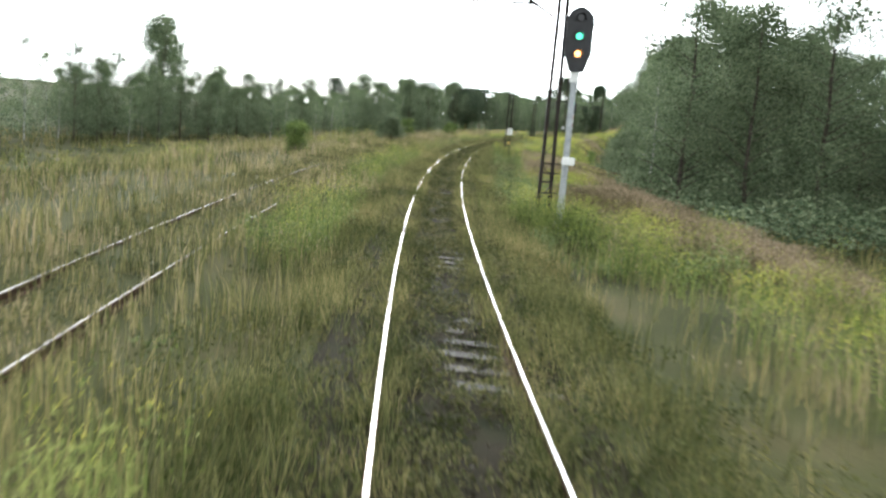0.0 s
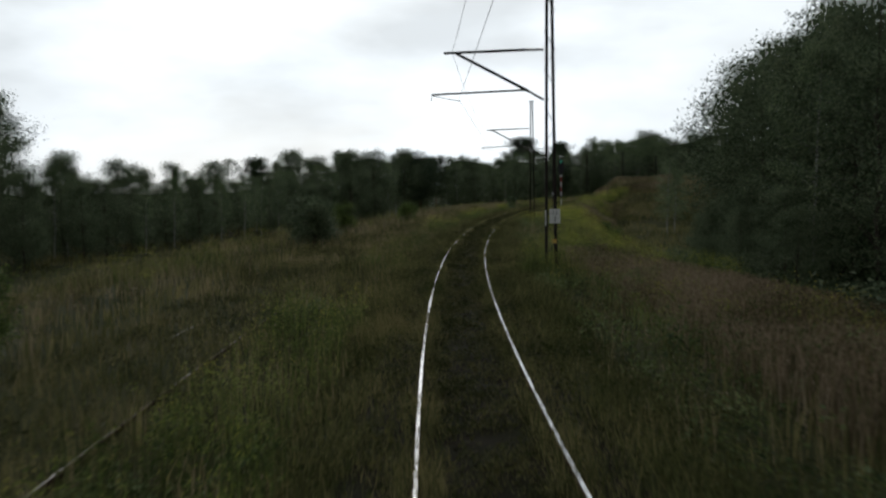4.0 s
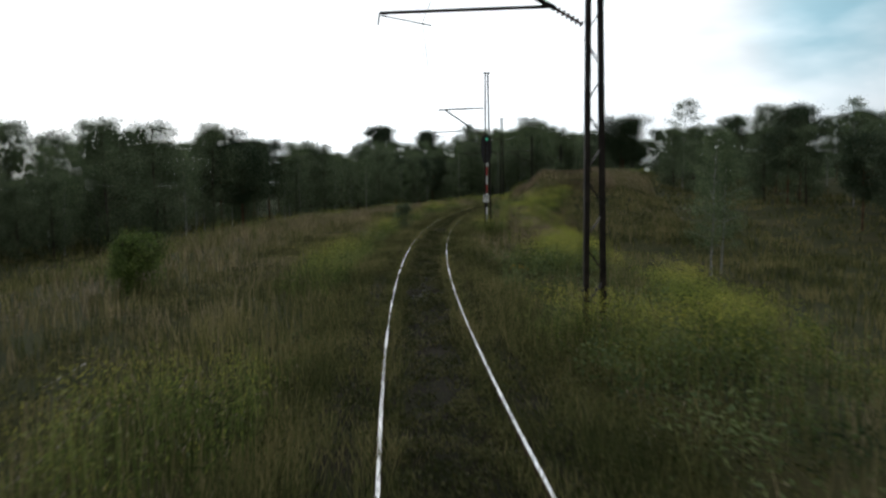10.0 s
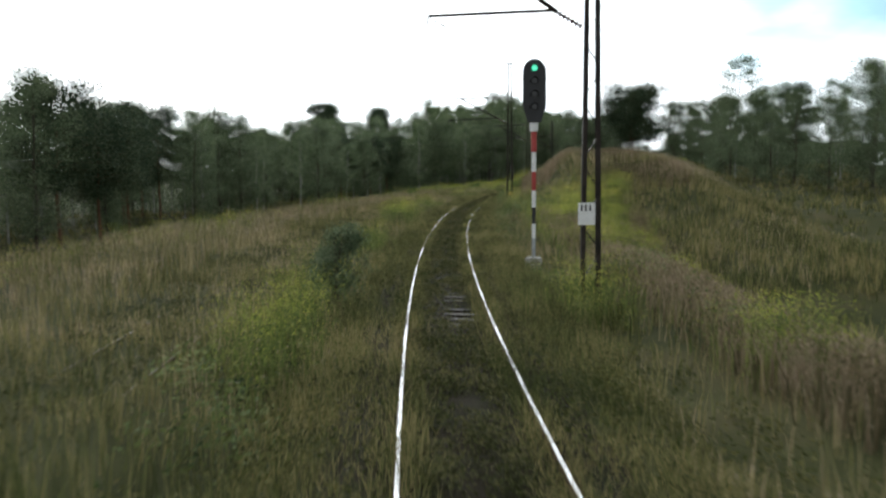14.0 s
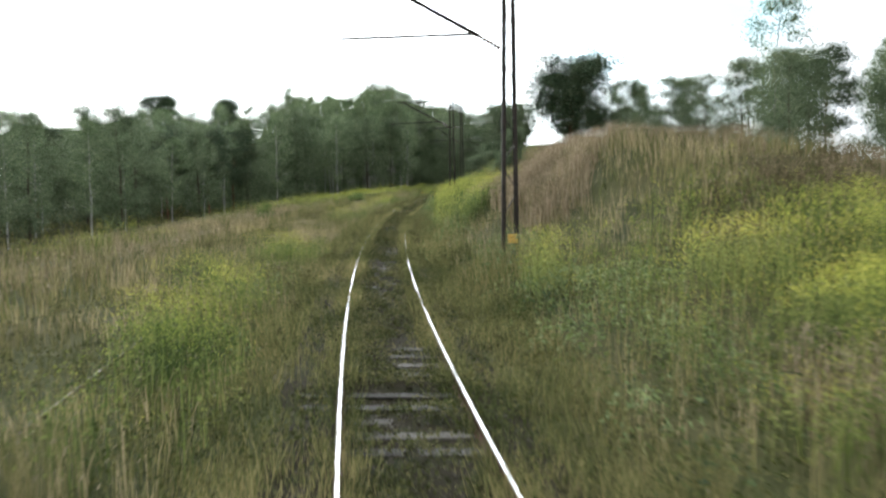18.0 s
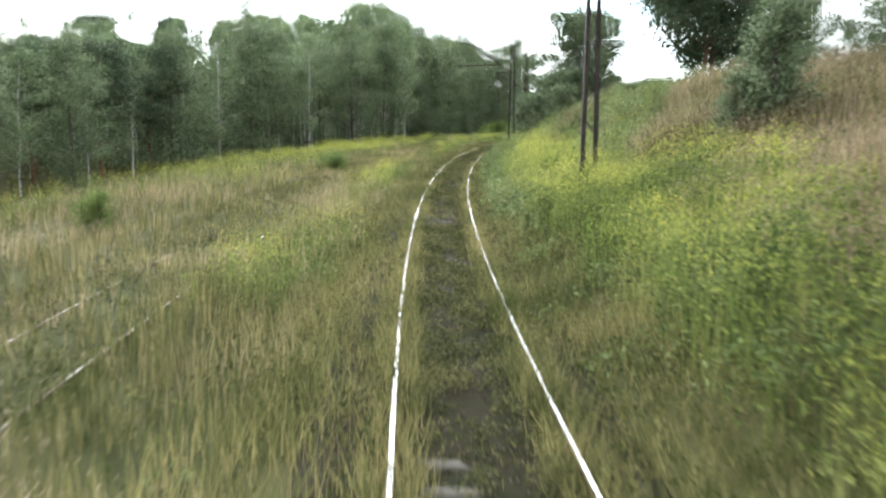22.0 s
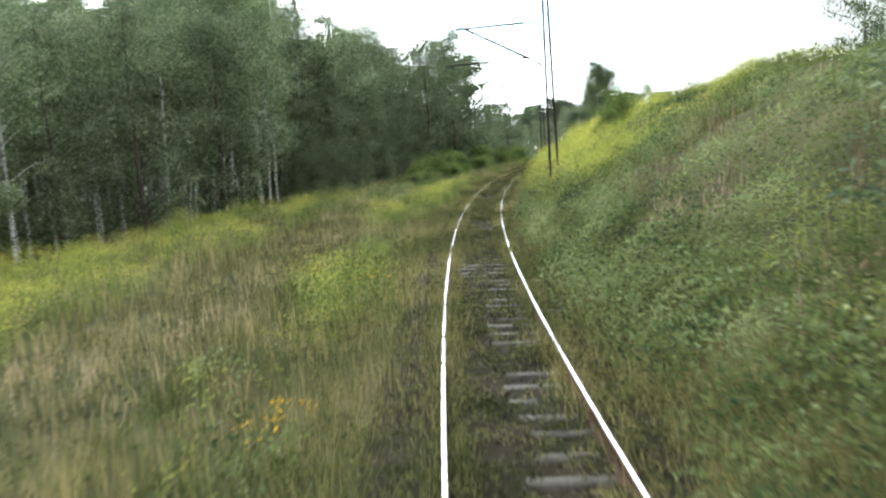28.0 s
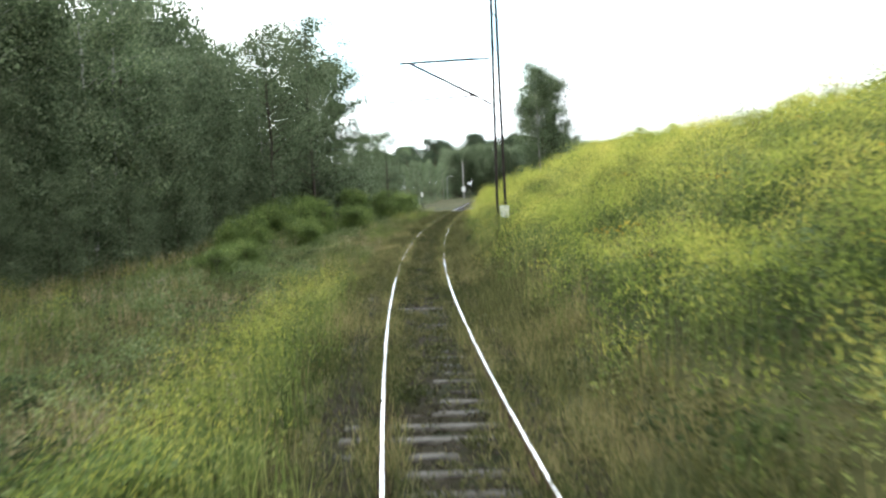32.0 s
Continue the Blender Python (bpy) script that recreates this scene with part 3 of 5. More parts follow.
# ---- small posts further along ----
post = tagged(new("marker_post"), "white marker box on a dark two-legged stand", "marker post")
for x in (-0.12, 0.12):
    part("leg", tubes(((x, 0, -0.6), (x * 0.6, 0, 1.75), 0.04, 0.04)), BLACK, post)
bm = bmesh.new()
box(bm, (0, -0.03, 2.0), (0.3, 0.16, 0.6), 0.03)
part("box", bm, WHITE, post, "white box")
post.matrix_basis = stand(480, -6.2, -0.4)
street = tagged(new("lamp_post"), "thin pale lamp post with a short bent arm", "lamp post")
part("pole", tubes(((0, 0, -0.6), (0, 0, 4.4), 0.07, 0.05), ((0, 0, 4.4), (0.25, 0, 4.85), 0.05, 0.04), ((0.25, 0, 4.85), (0.9, 0, 4.95), 0.04, 0.035)), GREY_STEEL, street)
bm = bmesh.new()
box(bm, (1.05, 0, 4.92), (0.5, 0.2, 0.12), 0.03)
part("lamp_head", bm, WHITE, street, "white lamp head")
street.matrix_basis = stand(560, -9.0, -0.4)
pole = tagged(new("utility_pole"), "pale concrete utility pole with a crossarm and board", "utility pole")
part("shaft", tubes(((0, 0, -0.6), (0, 0, 8.0), 0.16, 0.1)), CONCRETE, pole)
bm = bmesh.new()
box(bm, (0, 0, 7.7), (1.7, 0.12, 0.14), 0.01)
part("crossarm", bm, MAST_STEEL, pole)
for x in (-0.75, 0.0, 0.75):
    part("insulator", tubes(((x, 0, 7.77), (x, 0, 8.0), 0.05, 0.03)), PORCELAIN, pole)
bm = bmesh.new()
box(bm, (0, -0.2, 2.0), (0.9, 0.03, 1.1), 0.01)
part("board", bm, WHITE, pole, "white board")
pole.matrix_basis = stand(562, -5.6, -0.4)


# ---- trees ----
def leaf_cloud(rng, centres, spread, count, size, droop=0.0):
    """Small leaf sprays round the given centres."""
    c = np.repeat(np.asarray(centres), count, axis=0)
    n = len(c)
    p = c + rng.normal(0, 1, (n, 3)) * spread
    a = rng.normal(0, 1, (n, 3))
    a /= np.linalg.norm(a, axis=1)[:, None]
    b = np.cross(a, rng.normal(0, 1, (n, 3)))
    b /= np.linalg.norm(b, axis=1)[:, None]
    a[:, 2] -= droop
    w = size * rng.uniform(0.6, 1.4, (n, 1))
    q = np.stack([p - a * w, p + b * w * 0.45, p + a * w, p - b * w * 0.45], 1).reshape(-1, 3)
    i = np.arange(n) * 4
    return q, np.concatenate([np.stack([i, i + 1, i + 2], 1), np.stack([i, i + 2, i + 3], 1)])


def bent(bm, pts, radii, seg=7):
    for (a, b), (r1, r2) in zip(zip(pts, pts[1:]), zip(radii, radii[1:])):
        tube(bm, a, b, r1, r2, seg)


def tree(name, seed, height, kind, label, category="tree"):
    """A tapered trunk with limbs and a crown of leaf sprays in uneven clumps."""
    rng = np.random.default_rng(seed)
    ob = tagged(new(name), label, category)
    bm = bmesh.new()
    stems = {"sapling": 3, "spread": 3, "birch": 1, "tall": 1, "pine": 1, "broad": 1, "shrub": 8, "multi": 4}[kind]
    bark, leaf = {"sapling": (BARK_DARK, LEAF_DARK), "spread": (BARK_PINE, NEEDLES), "birch": (BARK_BIRCH, LEAF_BIRCH), "tall": (BARK_BIRCH, LEAF_BIRCH), "pine": (BARK_PINE, NEEDLES), "broad": (BARK_DARK, LEAF_DARK), "multi": (BARK_DARK, LEAF_DARK), "shrub": (BARK_DARK, LEAF_SHRUB)}[kind]
    clumps = []
    for k in range(stems):
        off = rng.normal(0, 0.25 if stems > 1 else 0.0, 2) * (height / 6)
        lean = rng.normal(0, 0.12 if stems > 1 else 0.06 if kind == "tall" else 0.03, 2) * height
        full = height
        height = full * (rng.uniform(0.45, 1.0) if kind == "shrub" and k else 1.0)
        zs = np.linspace(-0.4, height * 0.93, 7)
        pts = [Vector((off[0] + lean[0] * max(0.0, z / height) ** 1.4 + rng.normal(0, 0.05), off[1] + lean[1] * max(0.0, z / height) ** 1.4 + rng.normal(0, 0.05), z)) for z in zs]
        r0 = height * {"sapling": 0.006, "spread": 0.009, "birch": 0.0055, "tall": 0.0065, "pine": 0.009, "broad": 0.008, "multi": 0.007, "shrub": 0.005}[kind] + 0.02
        bent(bm, pts, [r0 * (1 - 0.9 * i / 6) + 0.012 for i in range(7)])
        lo = {"sapling": 0.06, "spread": 0.24, "birch": 0.2, "tall": 0.4, "pine": 0.36, "broad": 0.06, "multi": 0.08, "shrub": 0.06}[kind]
        limbs = {"sapling": 20, "spread": 26, "birch": 36, "tall": 30, "pine": 44, "broad": 44, "multi": 26, "shrub": 9}[kind]
        wide = {"sapling": 0.3, "spread": 0.4, "birch": 0.17, "tall": 0.16, "pine": 0.24, "broad": 0.24, "multi": 0.26, "shrub": 0.3}[kind] * height
        for i in range(limbs):
            f = lo + (1 - lo) * (i + rng.random()) / limbs
            z = f * height * 0.95
            j = np.interp(z, zs, range(7))
            base = pts[int(min(j, 5))].lerp(pts[int(min(j, 5)) + 1], j - int(min(j, 5)))
            g = (f - lo) / (1 - lo)
            shape = {"sapling": 0.25 + 0.75 * (1 - g) ** 0.8, "spread": 0.55 + 0.45 * math.sin(math.pi * (0.2 + 0.65 * g)), "tall": math.sin(math.pi * min(1, 0.2 + 0.75 * g)) ** 0.7, "birch": math.sin(math.pi * min(1, 0.18 + 0.8 * g)) ** 0.8, "pine": 0.35 + 0.75 * math.sin(math.pi * (0.15 + 0.75 * g)), "broad": math.sin(math.pi * (0.2 + 0.75 * g)) ** 0.7, "multi": math.sin(math.pi * (0.25 + 0.65 * g)), "shrub": math.sin(math.pi * (0.3 + 0.6 * g))}[kind]
            reach = wide * shape * rng.uniform(0.55, 1.2) + 0.15
            az = rng.uniform(0, 2 * math.pi)
            rise = {"sapling": 0.55, "spread": 0.28, "birch": 0.5, "tall": 0.6, "pine": 0.15, "broad": 0.45, "multi": 0.6, "shrub": 0.8}[kind] * reach
            tip = base + Vector((math.cos(az) * reach, math.sin(az) * reach, rise))
            mid = base.lerp(tip, 0.5) + Vector((0, 0, 0.1 * reach))
            rb = max(0.012, r0 * 0.35 * (1 - g))
            bent(bm, [base, mid, tip], [rb, rb * 0.6, 0.006], 5)
            for q in (0.35, 0.55, 0.72, 0.87, 1.0):
                p = base.lerp(tip, q)
                clumps.append((p.x, p.y, p.z + (0.0 if kind not in ("birch", "tall") else -0.12 * q)))
        clumps.append(tuple(pts[-1]))
        height = full
    clumps = np.array(clumps)
    size, count, spread = {"sapling": (0.05, 26, 0.17), "spread": (0.1, 190, 0.72), "birch": (0.068, 72, 0.36), "tall": (0.068, 72, 0.36), "pine": (0.09, 120, 0.5), "broad": (0.074, 100, 0.44), "multi": (0.09, 84, 0.46), "shrub": (0.045, 34, 0.2)}[kind]
    k = (height / 3) ** 0.5 if kind in ("shrub", "sapling") else (height / 12) ** 0.5
    sel = clumps[rng.random(len(clumps)) > 0.12]
    V, T = leaf_cloud(rng, sel, np.array([spread, spread, spread * (0.75 if kind != "pine" else 0.62)]) * k, count, size * k, 0.3 if kind in ("birch", "tall") else 0.0)
    part("trunk", bm, bark, ob)
    part("crown", tri_mesh("crown", V, T, leaf), None, ob)
    return ob


PROTO = {
    "birch": [tree("birch_tree", 11 + i, h, "birch", "white-barked birch with light green leaves", "birch") for i, h in enumerate((16.0, 14.0, 17.5))],
    "tall": [tree("birch_tree", 81 + i, h, "tall", "tall birch with a bare white trunk below its crown", "birch") for i, h in enumerate((16.0, 15.0, 17.0))],
    "broad": [tree("broadleaf_tree", 31 + i, h, "broad", "dark green broadleaf tree with a dense crown") for i, h in enumerate((12.0, 10.0, 13.0))],
    "pine": [tree("pine_tree", 51 + i, h, "pine", "pine with a bare reddish trunk and dark crown", "pine") for i, h in enumerate((12.0, 9.0))],
    "sapling": [tree("sapling", 95 + i, h, "sapling", "dark green bushy sapling in the grass", "sapling") for i, h in enumerate((2.6, 3.2))],
    "spread": [tree("pine_tree", 91, 9.0, "spread", "wide-crowned pine with dark layered foliage", "pine")],
    "multi": [tree("alder_tree", 61, 10.0, "multi", "many-stemmed dark green alder", "tree")],
    "shrub": [tree("shrub", 71 + i, h, "shrub", "green leafy shrub in the grass", "shrub") for i, h in enumerate((3.0, 2.2, 2.6))],
}
_first = {id(p): True for ps in PROTO.values() for p in ps}
tree_rng = np.random.default_rng(5)


def plant(kind, s, v, height, which=None, sink=0.15, group="", wide=1.0):
    ps = PROTO[kind]
    p = ps[int(tree_rng.integers(len(ps))) if which is None else which]
    full = {"birch": (16.0, 14.0, 17.5), "tall": (16.0, 15.0, 17.0), "broad": (12.0, 10.0, 13.0), "pine": (12.0, 9.0), "multi": (10.0,), "spread": (9.0,), "sapling": (2.6, 3.2), "shrub": (3.0, 2.2, 2.6)}[kind][ps.index(p)]
    k = height / full
    x, y = at(s, v)
    m = Matrix.LocRotScale((float(x), float(y), float(ground(s, v)) - sink), Euler((0, 0, tree_rng.uniform(0, 6.28))), (k * wide * tree_rng.uniform(0.9, 1.15), k * wide * tree_rng.uniform(0.9, 1.15), k))
    if _first.pop(id(p), None):
        p.matrix_basis = m
        ob = p
    else:
        ob = copy_thing(p, m)
        ob.matrix_basis = m
    if group:
        tagged(ob, group=group)
    return ob


def belt(s0, s1, v0, v1, step, rows, h0, h1, mix, group):
    """Rows of trees between two lines beside the track; v0 and v1 may be pairs that run from s0 to s1."""
    for r in range(rows):
        s = s0 + tree_rng.uniform(0, step)
        while s < s1:
            f = (s - s0) / (s1 - s0)
            a = v0[0] + (v0[1] - v0[0]) * f if isinstance(v0, tuple) else v0
            b = v1[0] + (v1[1] - v1[0]) * f if isinstance(v1, tuple) else v1
            v = a + (b - a) * (r + tree_rng.uniform(-0.3, 0.3)) / max(1, rows - 1)
            plant(mix[int(tree_rng.integers(len(mix)))], s, v, tree_rng.uniform(h0, h1), group=group)
            s += step * tree_rng.uniform(0.7, 1.4)


# wood on the inside of the curve at the start
belt(112, 162, (11.5, 15.5), 27, 4.2, 4, 9.0, 12.0, ["broad", "broad", "birch"], "wood inside the curve")
belt(215, 330, 34, 46, 5.5, 2, 8.0, 11.0, ["broad", "pine", "birch"], "wood behind the mound")
# belt outside the curve, low and far at first, then taller and nearer
belt(60, 235, -36, -46, 5.0, 2, 6.5, 9.0, ["broad", "birch"], "tree belt outside the curve")
belt(150, 240, -30, -34, 3.8, 2, 5.6, 7.8, ["broad", "broad", "birch"], "tree belt outside the curve")
belt(232, 345, (-29, -25), -46, 4.4, 4, 9.0, 12.0, ["broad", "birch", "broad", "birch", "pine"], "tree belt outside the curve")
belt(345, 385, (-25, -17), -44, 3.6, 4, 11.0, 14.5, ["tall", "birch", "broad"], "birch wood")
belt(378, 404, (-19.5, -18.5), -38, 2.7, 5, 14.0, 19.0, ["tall", "tall", "tall", "birch"], "birch wood")
belt(404, 430, (-18.0, -16), -36, 3.6, 4, 14.0, 18.5, ["birch", "broad", "birch", "broad"], "birch wood")
belt(476, 640, (-14, -12), -30, 6.0, 3, 7.0, 10.0, ["broad", "birch", "pine"], "wood further along")
belt(520, 660, (16, 9), 30, 6.5, 2, 9.0, 13.0, ["birch", "pine", "broad", "birch"], "wood further along")
belt(590, 650, -24, 16, 4.6, 5, 12.0, 16.0, ["pine", "birch"], "wood further along")
for s, v, h in ((170, -36.5, 13.0), (174, -38.5, 12.0), (190, -48.0, 15.0), (194, -50, 14.0)):
    plant("broad", s, v, h, group="tall clump outside the curve")
belt(405, 428, (-16.5, -15.0), -19, 4.8, 2, 11.0, 14.5, ["broad"], "birch wood")
belt(430, 446, (-13.5, -13.0), -32, 3.6, 4, 16.0, 19.0, ["birch", "broad"], "birch wood")
belt(446, 457, (-13.0, -12.0), -30, 3.6, 4, 14.5, 17.0, ["birch", "broad"], "birch wood")
belt(457, 476, (-11.5, -9), -28, 4.2, 3, 8.0, 10.0, ["broad", "birch"], "birch wood")
belt(345, 440, -47, -55, 4.6, 2, 8.5, 11.5, ["multi"], "birch wood")
for s, v, h in ((394, -23, 19.5), (397, -25, 21.0), (400, -22.5, 20.0), (404, -20, 19.0)):
    plant("broad", s, v, h, group="birch wood")
for s, v, h in ((141, 10.8, 4.0), (144.5, 11.6, 4.8), (148, 10.9, 4.2), (151, 12.0, 5.2), (154.5, 11.4, 4.4), (158, 12.6, 5.2), (162, 12.4, 4.4), (166, 13.6, 4.6)):
    plant("broad", s, v, h, group="wood inside the curve", sink=0.7)
belt(572, 592, -8, 40, 4.0, 8, 9.0, 12.0, ["multi"], "wood further along")
# single trees
plant("birch", 216, 15.5, 8.8, 1)
plant("birch", 217, 16.3, 7.6, 0)
for s, v, h in ((326, 19.0, 8.4), (331, 21.0, 8.8), (321, 22.5, 8.6), (336, 18.5, 8.2), (324, 24.5, 9.0), (329, 25.5, 9.4), (318, 25.0, 8.8), (340, 21.5, 8.6)):
    plant("broad", s, v, h, group="trees on the bank")
for s, v, h in ((368, 21, 8.5), (373, 25, 9.0), (363, 26, 8.5), (377, 20, 8.5), (384, 23, 9.0), (358, 31, 9.5)):
    plant("broad", s, v, h, group="trees behind the bank")
for s, v, h in ((369.5, 5.8, 2.3), (370.6, 6.4, 2.6), (371.5, 7.0, 1.9)):
    plant("shrub", s, v, h, 0, group="saplings on the bank")
plant("multi", 333, 7.0, 7.0, 0, wide=1.2)
plant("multi", 335, 8.0, 6.6, 0)
plant("spread", 323.5, 13.6, 9.2, 0, wide=0.95)
for s, v, h in ((286, 22, 8.0), (291, 25, 8.5), (296, 22.5, 8.5), (283, 27, 8.5), (302, 27, 9.0), (278, 24, 6.5), (272, 27, 7.5), (265, 30, 8.0), (255, 32, 8.0)):
    plant("broad", s, v, h, group="wood behind the mound")
plant("birch", 293, 23.5, 12.5, 1, group="wood behind the mound")
for s, v in ((396, -53), (399, -57), (416, -85), (419, -82)):
    plant("pine", s, v, 18.5 if v > -60 else 22.5, 0, group="tall pines above the wood")
for s, v, h in ((290.6, 6.7, 2.9), (291.4, 7.1, 2.4), (291.0, 6.2, 1.7)):
    plant("sapling", s, v, h, group="saplings on the bank", wide=0.9)
plant("birch", 429, 7.0, 9.0, 1)
plant("broad", 429.5, 7.2, 8.4, 1)
plant("multi", 430.5, 7.6, 7.4, 0, wide=0.8)
for s, v, h in ((191, -8.5, 1.9), (192, -9.2, 1.6),  (296, -9.5, 1.3), (128, -9, 2.0), (177, -10.8, 2.2), (186, 9.5, 1.8), (199, 9, 1.6),
                (405.5, -8.8, 2.2), (407, -8.0, 1.8), (409, -8.6, 2.5), (419, -8.2, 2.6), (421, -7.2, 2.2), (422.5, -8.4, 2.8), (436, -7.0, 2.6), (438, -7.8, 3.0), (448, -6.8, 2.8)):
    plant("shrub", s, v, h, group="shrubs beside the track")
for s, v, h in ((321.4, -6.9, 1.0), (322.8, -7.3, 1.15), (324.2, -7.9, 0.9), (352.5, -2.9, 0.8), (372.5, -3.0, 1.1), (373.6, -2.7, 0.9), (396, -7.2, 1.2), (399, -6.8, 1.4), (401, -7.6, 1.3), (413, -6.6, 1.5), (415, -7.2, 1.7), (428, -6.2, 1.7), (430.5, -6.6, 1.9)):
    plant("shrub", s, v, h, group="low spreading shrubs", wide=1.7)
for s, v, h in ((160.2, -8.7, 2.6), (161.4, -9.4, 2.9), (162.8, -8.8, 2.3), (163.5, -10.0, 2.5)):
    plant("sapling", s, v, h, group="dark bushes in the meadow", wide=1.3)
for s, v, h in ((219.2, -2.4, 1.8), (219.9, -2.7, 1.4)):
    plant("sapling", s, v, h * 1.1, 1, group="dark saplings close to the rails", wide=0.85)
for s, v, h in ((327.5, 4.8, 2.6), (329, 4.3, 3.0), (330.5, 5.2, 3.4), (331, 3.7, 2.4), (332.5, 4.4, 3.2), (333.5, 5.8, 3.4), (335, 4.6, 3.0), (331, 6.6, 3.2), (337, 5.6, 2.8), (329, 6.2, 3.0), (326.5, 6.0, 2.2)):
    plant("sapling", s, v, h, group="dark bushes on the bank", wide=1.25)
# leafy edge of the wood
for s, v, h in ((399, -16.2, 4.6), (402, -15.2, 5.5), (405, -15.8, 6.2), (408.5, -14.6, 5.0), (411, -15.4, 6.4), (415, -14.4, 5.2), (418, -15.2, 6.6), (422, -14.2, 5.4), (425.5, -15.0, 6.6), (429, -14.2, 5.6), (434, -14.4, 6.4), (439, -14.0, 5.6)):
    plant("broad", s, v, h, group="birch wood", sink=0.6)
for s, v, h in ((401, -17.2, 9.0), (404, -16.8, 10.0), (407, -16.0, 9.5), (410.5, -16.4, 10.5), (414, -15.4, 9.7), (417.5, -16.0, 10.5), (421, -15.2, 9.9), (425, -15.6, 10.5), (398, -18.0, 7.0), (400, -16.6, 6.0), (403, -16.0, 7.0), (429, -15.4, 9.5), (433, -15.6, 10.0), (437, -15.2, 9.0), (441, -15.0, 9.5), (445, -14.6, 8.5)):
    plant("broad", s, v, h, group="birch wood", sink=0.6)
for s, v, h in ((424, -11.0, 2.4), (426.5, -12.0, 2.8), (429, -10.6, 2.2), (431.5, -11.6, 3.0), (434, -10.4, 2.6), (437, -11.2, 2.8), (443, -5.6, 2.0), (446, -5.0, 1.9), (449, -5.6, 2.3), (452, -5.0, 2.2), (455.5, -5.8, 2.6)):
    plant("shrub", s, v, h, group="low spreading shrubs", wide=1.5)
for s, v, h in ((147, 15.0, 11.5), (150, 15.6, 12.2), (153, 16.4, 12.6), (156, 16.8, 12.0), (160, 15.6, 12.6), (162, 18.0, 12.8), (164.5, 15.2, 12.4), (167.5, 15.8, 11.8)):
    plant("broad", s, v, h, group="wood inside the curve")
# bare white stems along the edge of the wood
for i, s in enumerate(np.arange(356, 399, 1.55)):
    plant("tall", s + tree_rng.uniform(-0.5, 0.5), float(np.interp(s, [356, 385, 399], [-24.5, -20.5, -19.5])) + tree_rng.uniform(-1.2, 0.8), float(np.interp(s, [356, 385, 399], [10.0, 13.0, 15.5])) * tree_rng.uniform(0.85, 1.1), group="birch wood")


# ---- low growth ----
def blades(name, s, v, height, count, width, material, label, seed, lean=0.35, surface_at=None, plain=False):
    """Tufts of tapered blades at the given places, bent or, for short ones, plain."""
    rng = np.random.default_rng(seed)
    x, y = at(s, v)
    z = (surface_at or ground)(s, v)
    n = len(s) * count
    c = np.repeat(np.stack([x, y, z], 1), count, axis=0) + np.concatenate([rng.normal(0, 0.09, (n, 2)), np.zeros((n, 1)) - 0.03], 1)
    h = np.repeat(height, count) * rng.uniform(0.55, 1.15, n)
    az = rng.uniform(0, 2 * math.pi, n)
    turn = rng.uniform(0, 2 * math.pi, n)
    w = np.repeat(np.broadcast_to(width, s.shape), count) * rng.uniform(0.7, 1.3, n)
    side = np.stack([np.cos(turn), np.sin(turn), 0 * turn], 1) * (w / 2)[:, None]
    out = np.stack([np.cos(az), np.sin(az), 0 * az], 1) * (h * rng.uniform(0.1, 1.0, n) * lean)[:, None]
    up = np.zeros((n, 3))
    up[:, 2] = h
    if plain:
        P = np.stack([c - side, c + side, c + out + up], 1).reshape(-1, 3)
        return tagged(new(name, tri_mesh(name, P, np.arange(n * 3).reshape(-1, 3), material)), label, "grass", kind="stuff")
    P = np.stack([c - side, c + side, c + out * 0.35 + up * 0.6 - side * 0.8, c + out * 0.35 + up * 0.6 + side * 0.8, c + out + up], 1).reshape(-1, 3)
    i = np.arange(n) * 5
    T = np.concatenate([np.stack([i, i + 1, i + 3], 1), np.stack([i, i + 3, i + 2], 1), np.stack([i + 2, i + 3, i + 4], 1)])
    return tagged(new(name, tri_mesh(name, P, T, material)), label, "grass", kind="stuff")


def leaves(name, s, v, z0, radius, tall, count, size, material, label, seed, category="weeds", surface_at=None):
    """Loose mounds of small leaves."""
    rng = np.random.default_rng(seed)
    x, y = at(s, v)
    z = (surface_at or ground)(s, v) + z0
    n = len(s) * count
    c = np.repeat(np.stack([x, y, z], 1), count, axis=0)
    r, t = np.repeat(np.broadcast_to(radius, s.shape), count), np.repeat(np.broadcast_to(tall, s.shape), count)
    fr, az = np.sqrt(rng.random(n)), rng.uniform(0, 2 * math.pi, n)
    crown = (1 - 0.8 * fr ** 2.5) * rng.uniform(0.35, 1.0, n) ** 0.5 * rng.uniform(0.85, 1.12, n)
    p = c + np.stack([fr * np.cos(az) * r, fr * np.sin(az) * r, crown * t], 1)
    a = rng.normal(0, 1, (n, 3))
    a[:, 2] = np.abs(a[:, 2]) * 0.6
    a /= np.linalg.norm(a, axis=1)[:, None]
    b = np.cross(a, rng.normal(0, 1, (n, 3)))
    b /= np.linalg.norm(b, axis=1)[:, None]
    w = size * rng.uniform(0.6, 1.4, (n, 1))
    q = np.stack([p - a * w, p + b * w * 0.85, p + a * w], 1).reshape(-1, 3)
    T = np.arange(n * 3).reshape(-1, 3)
    return tagged(new(name, tri_mesh(name, q, T, material)), label, category, kind="stuff")


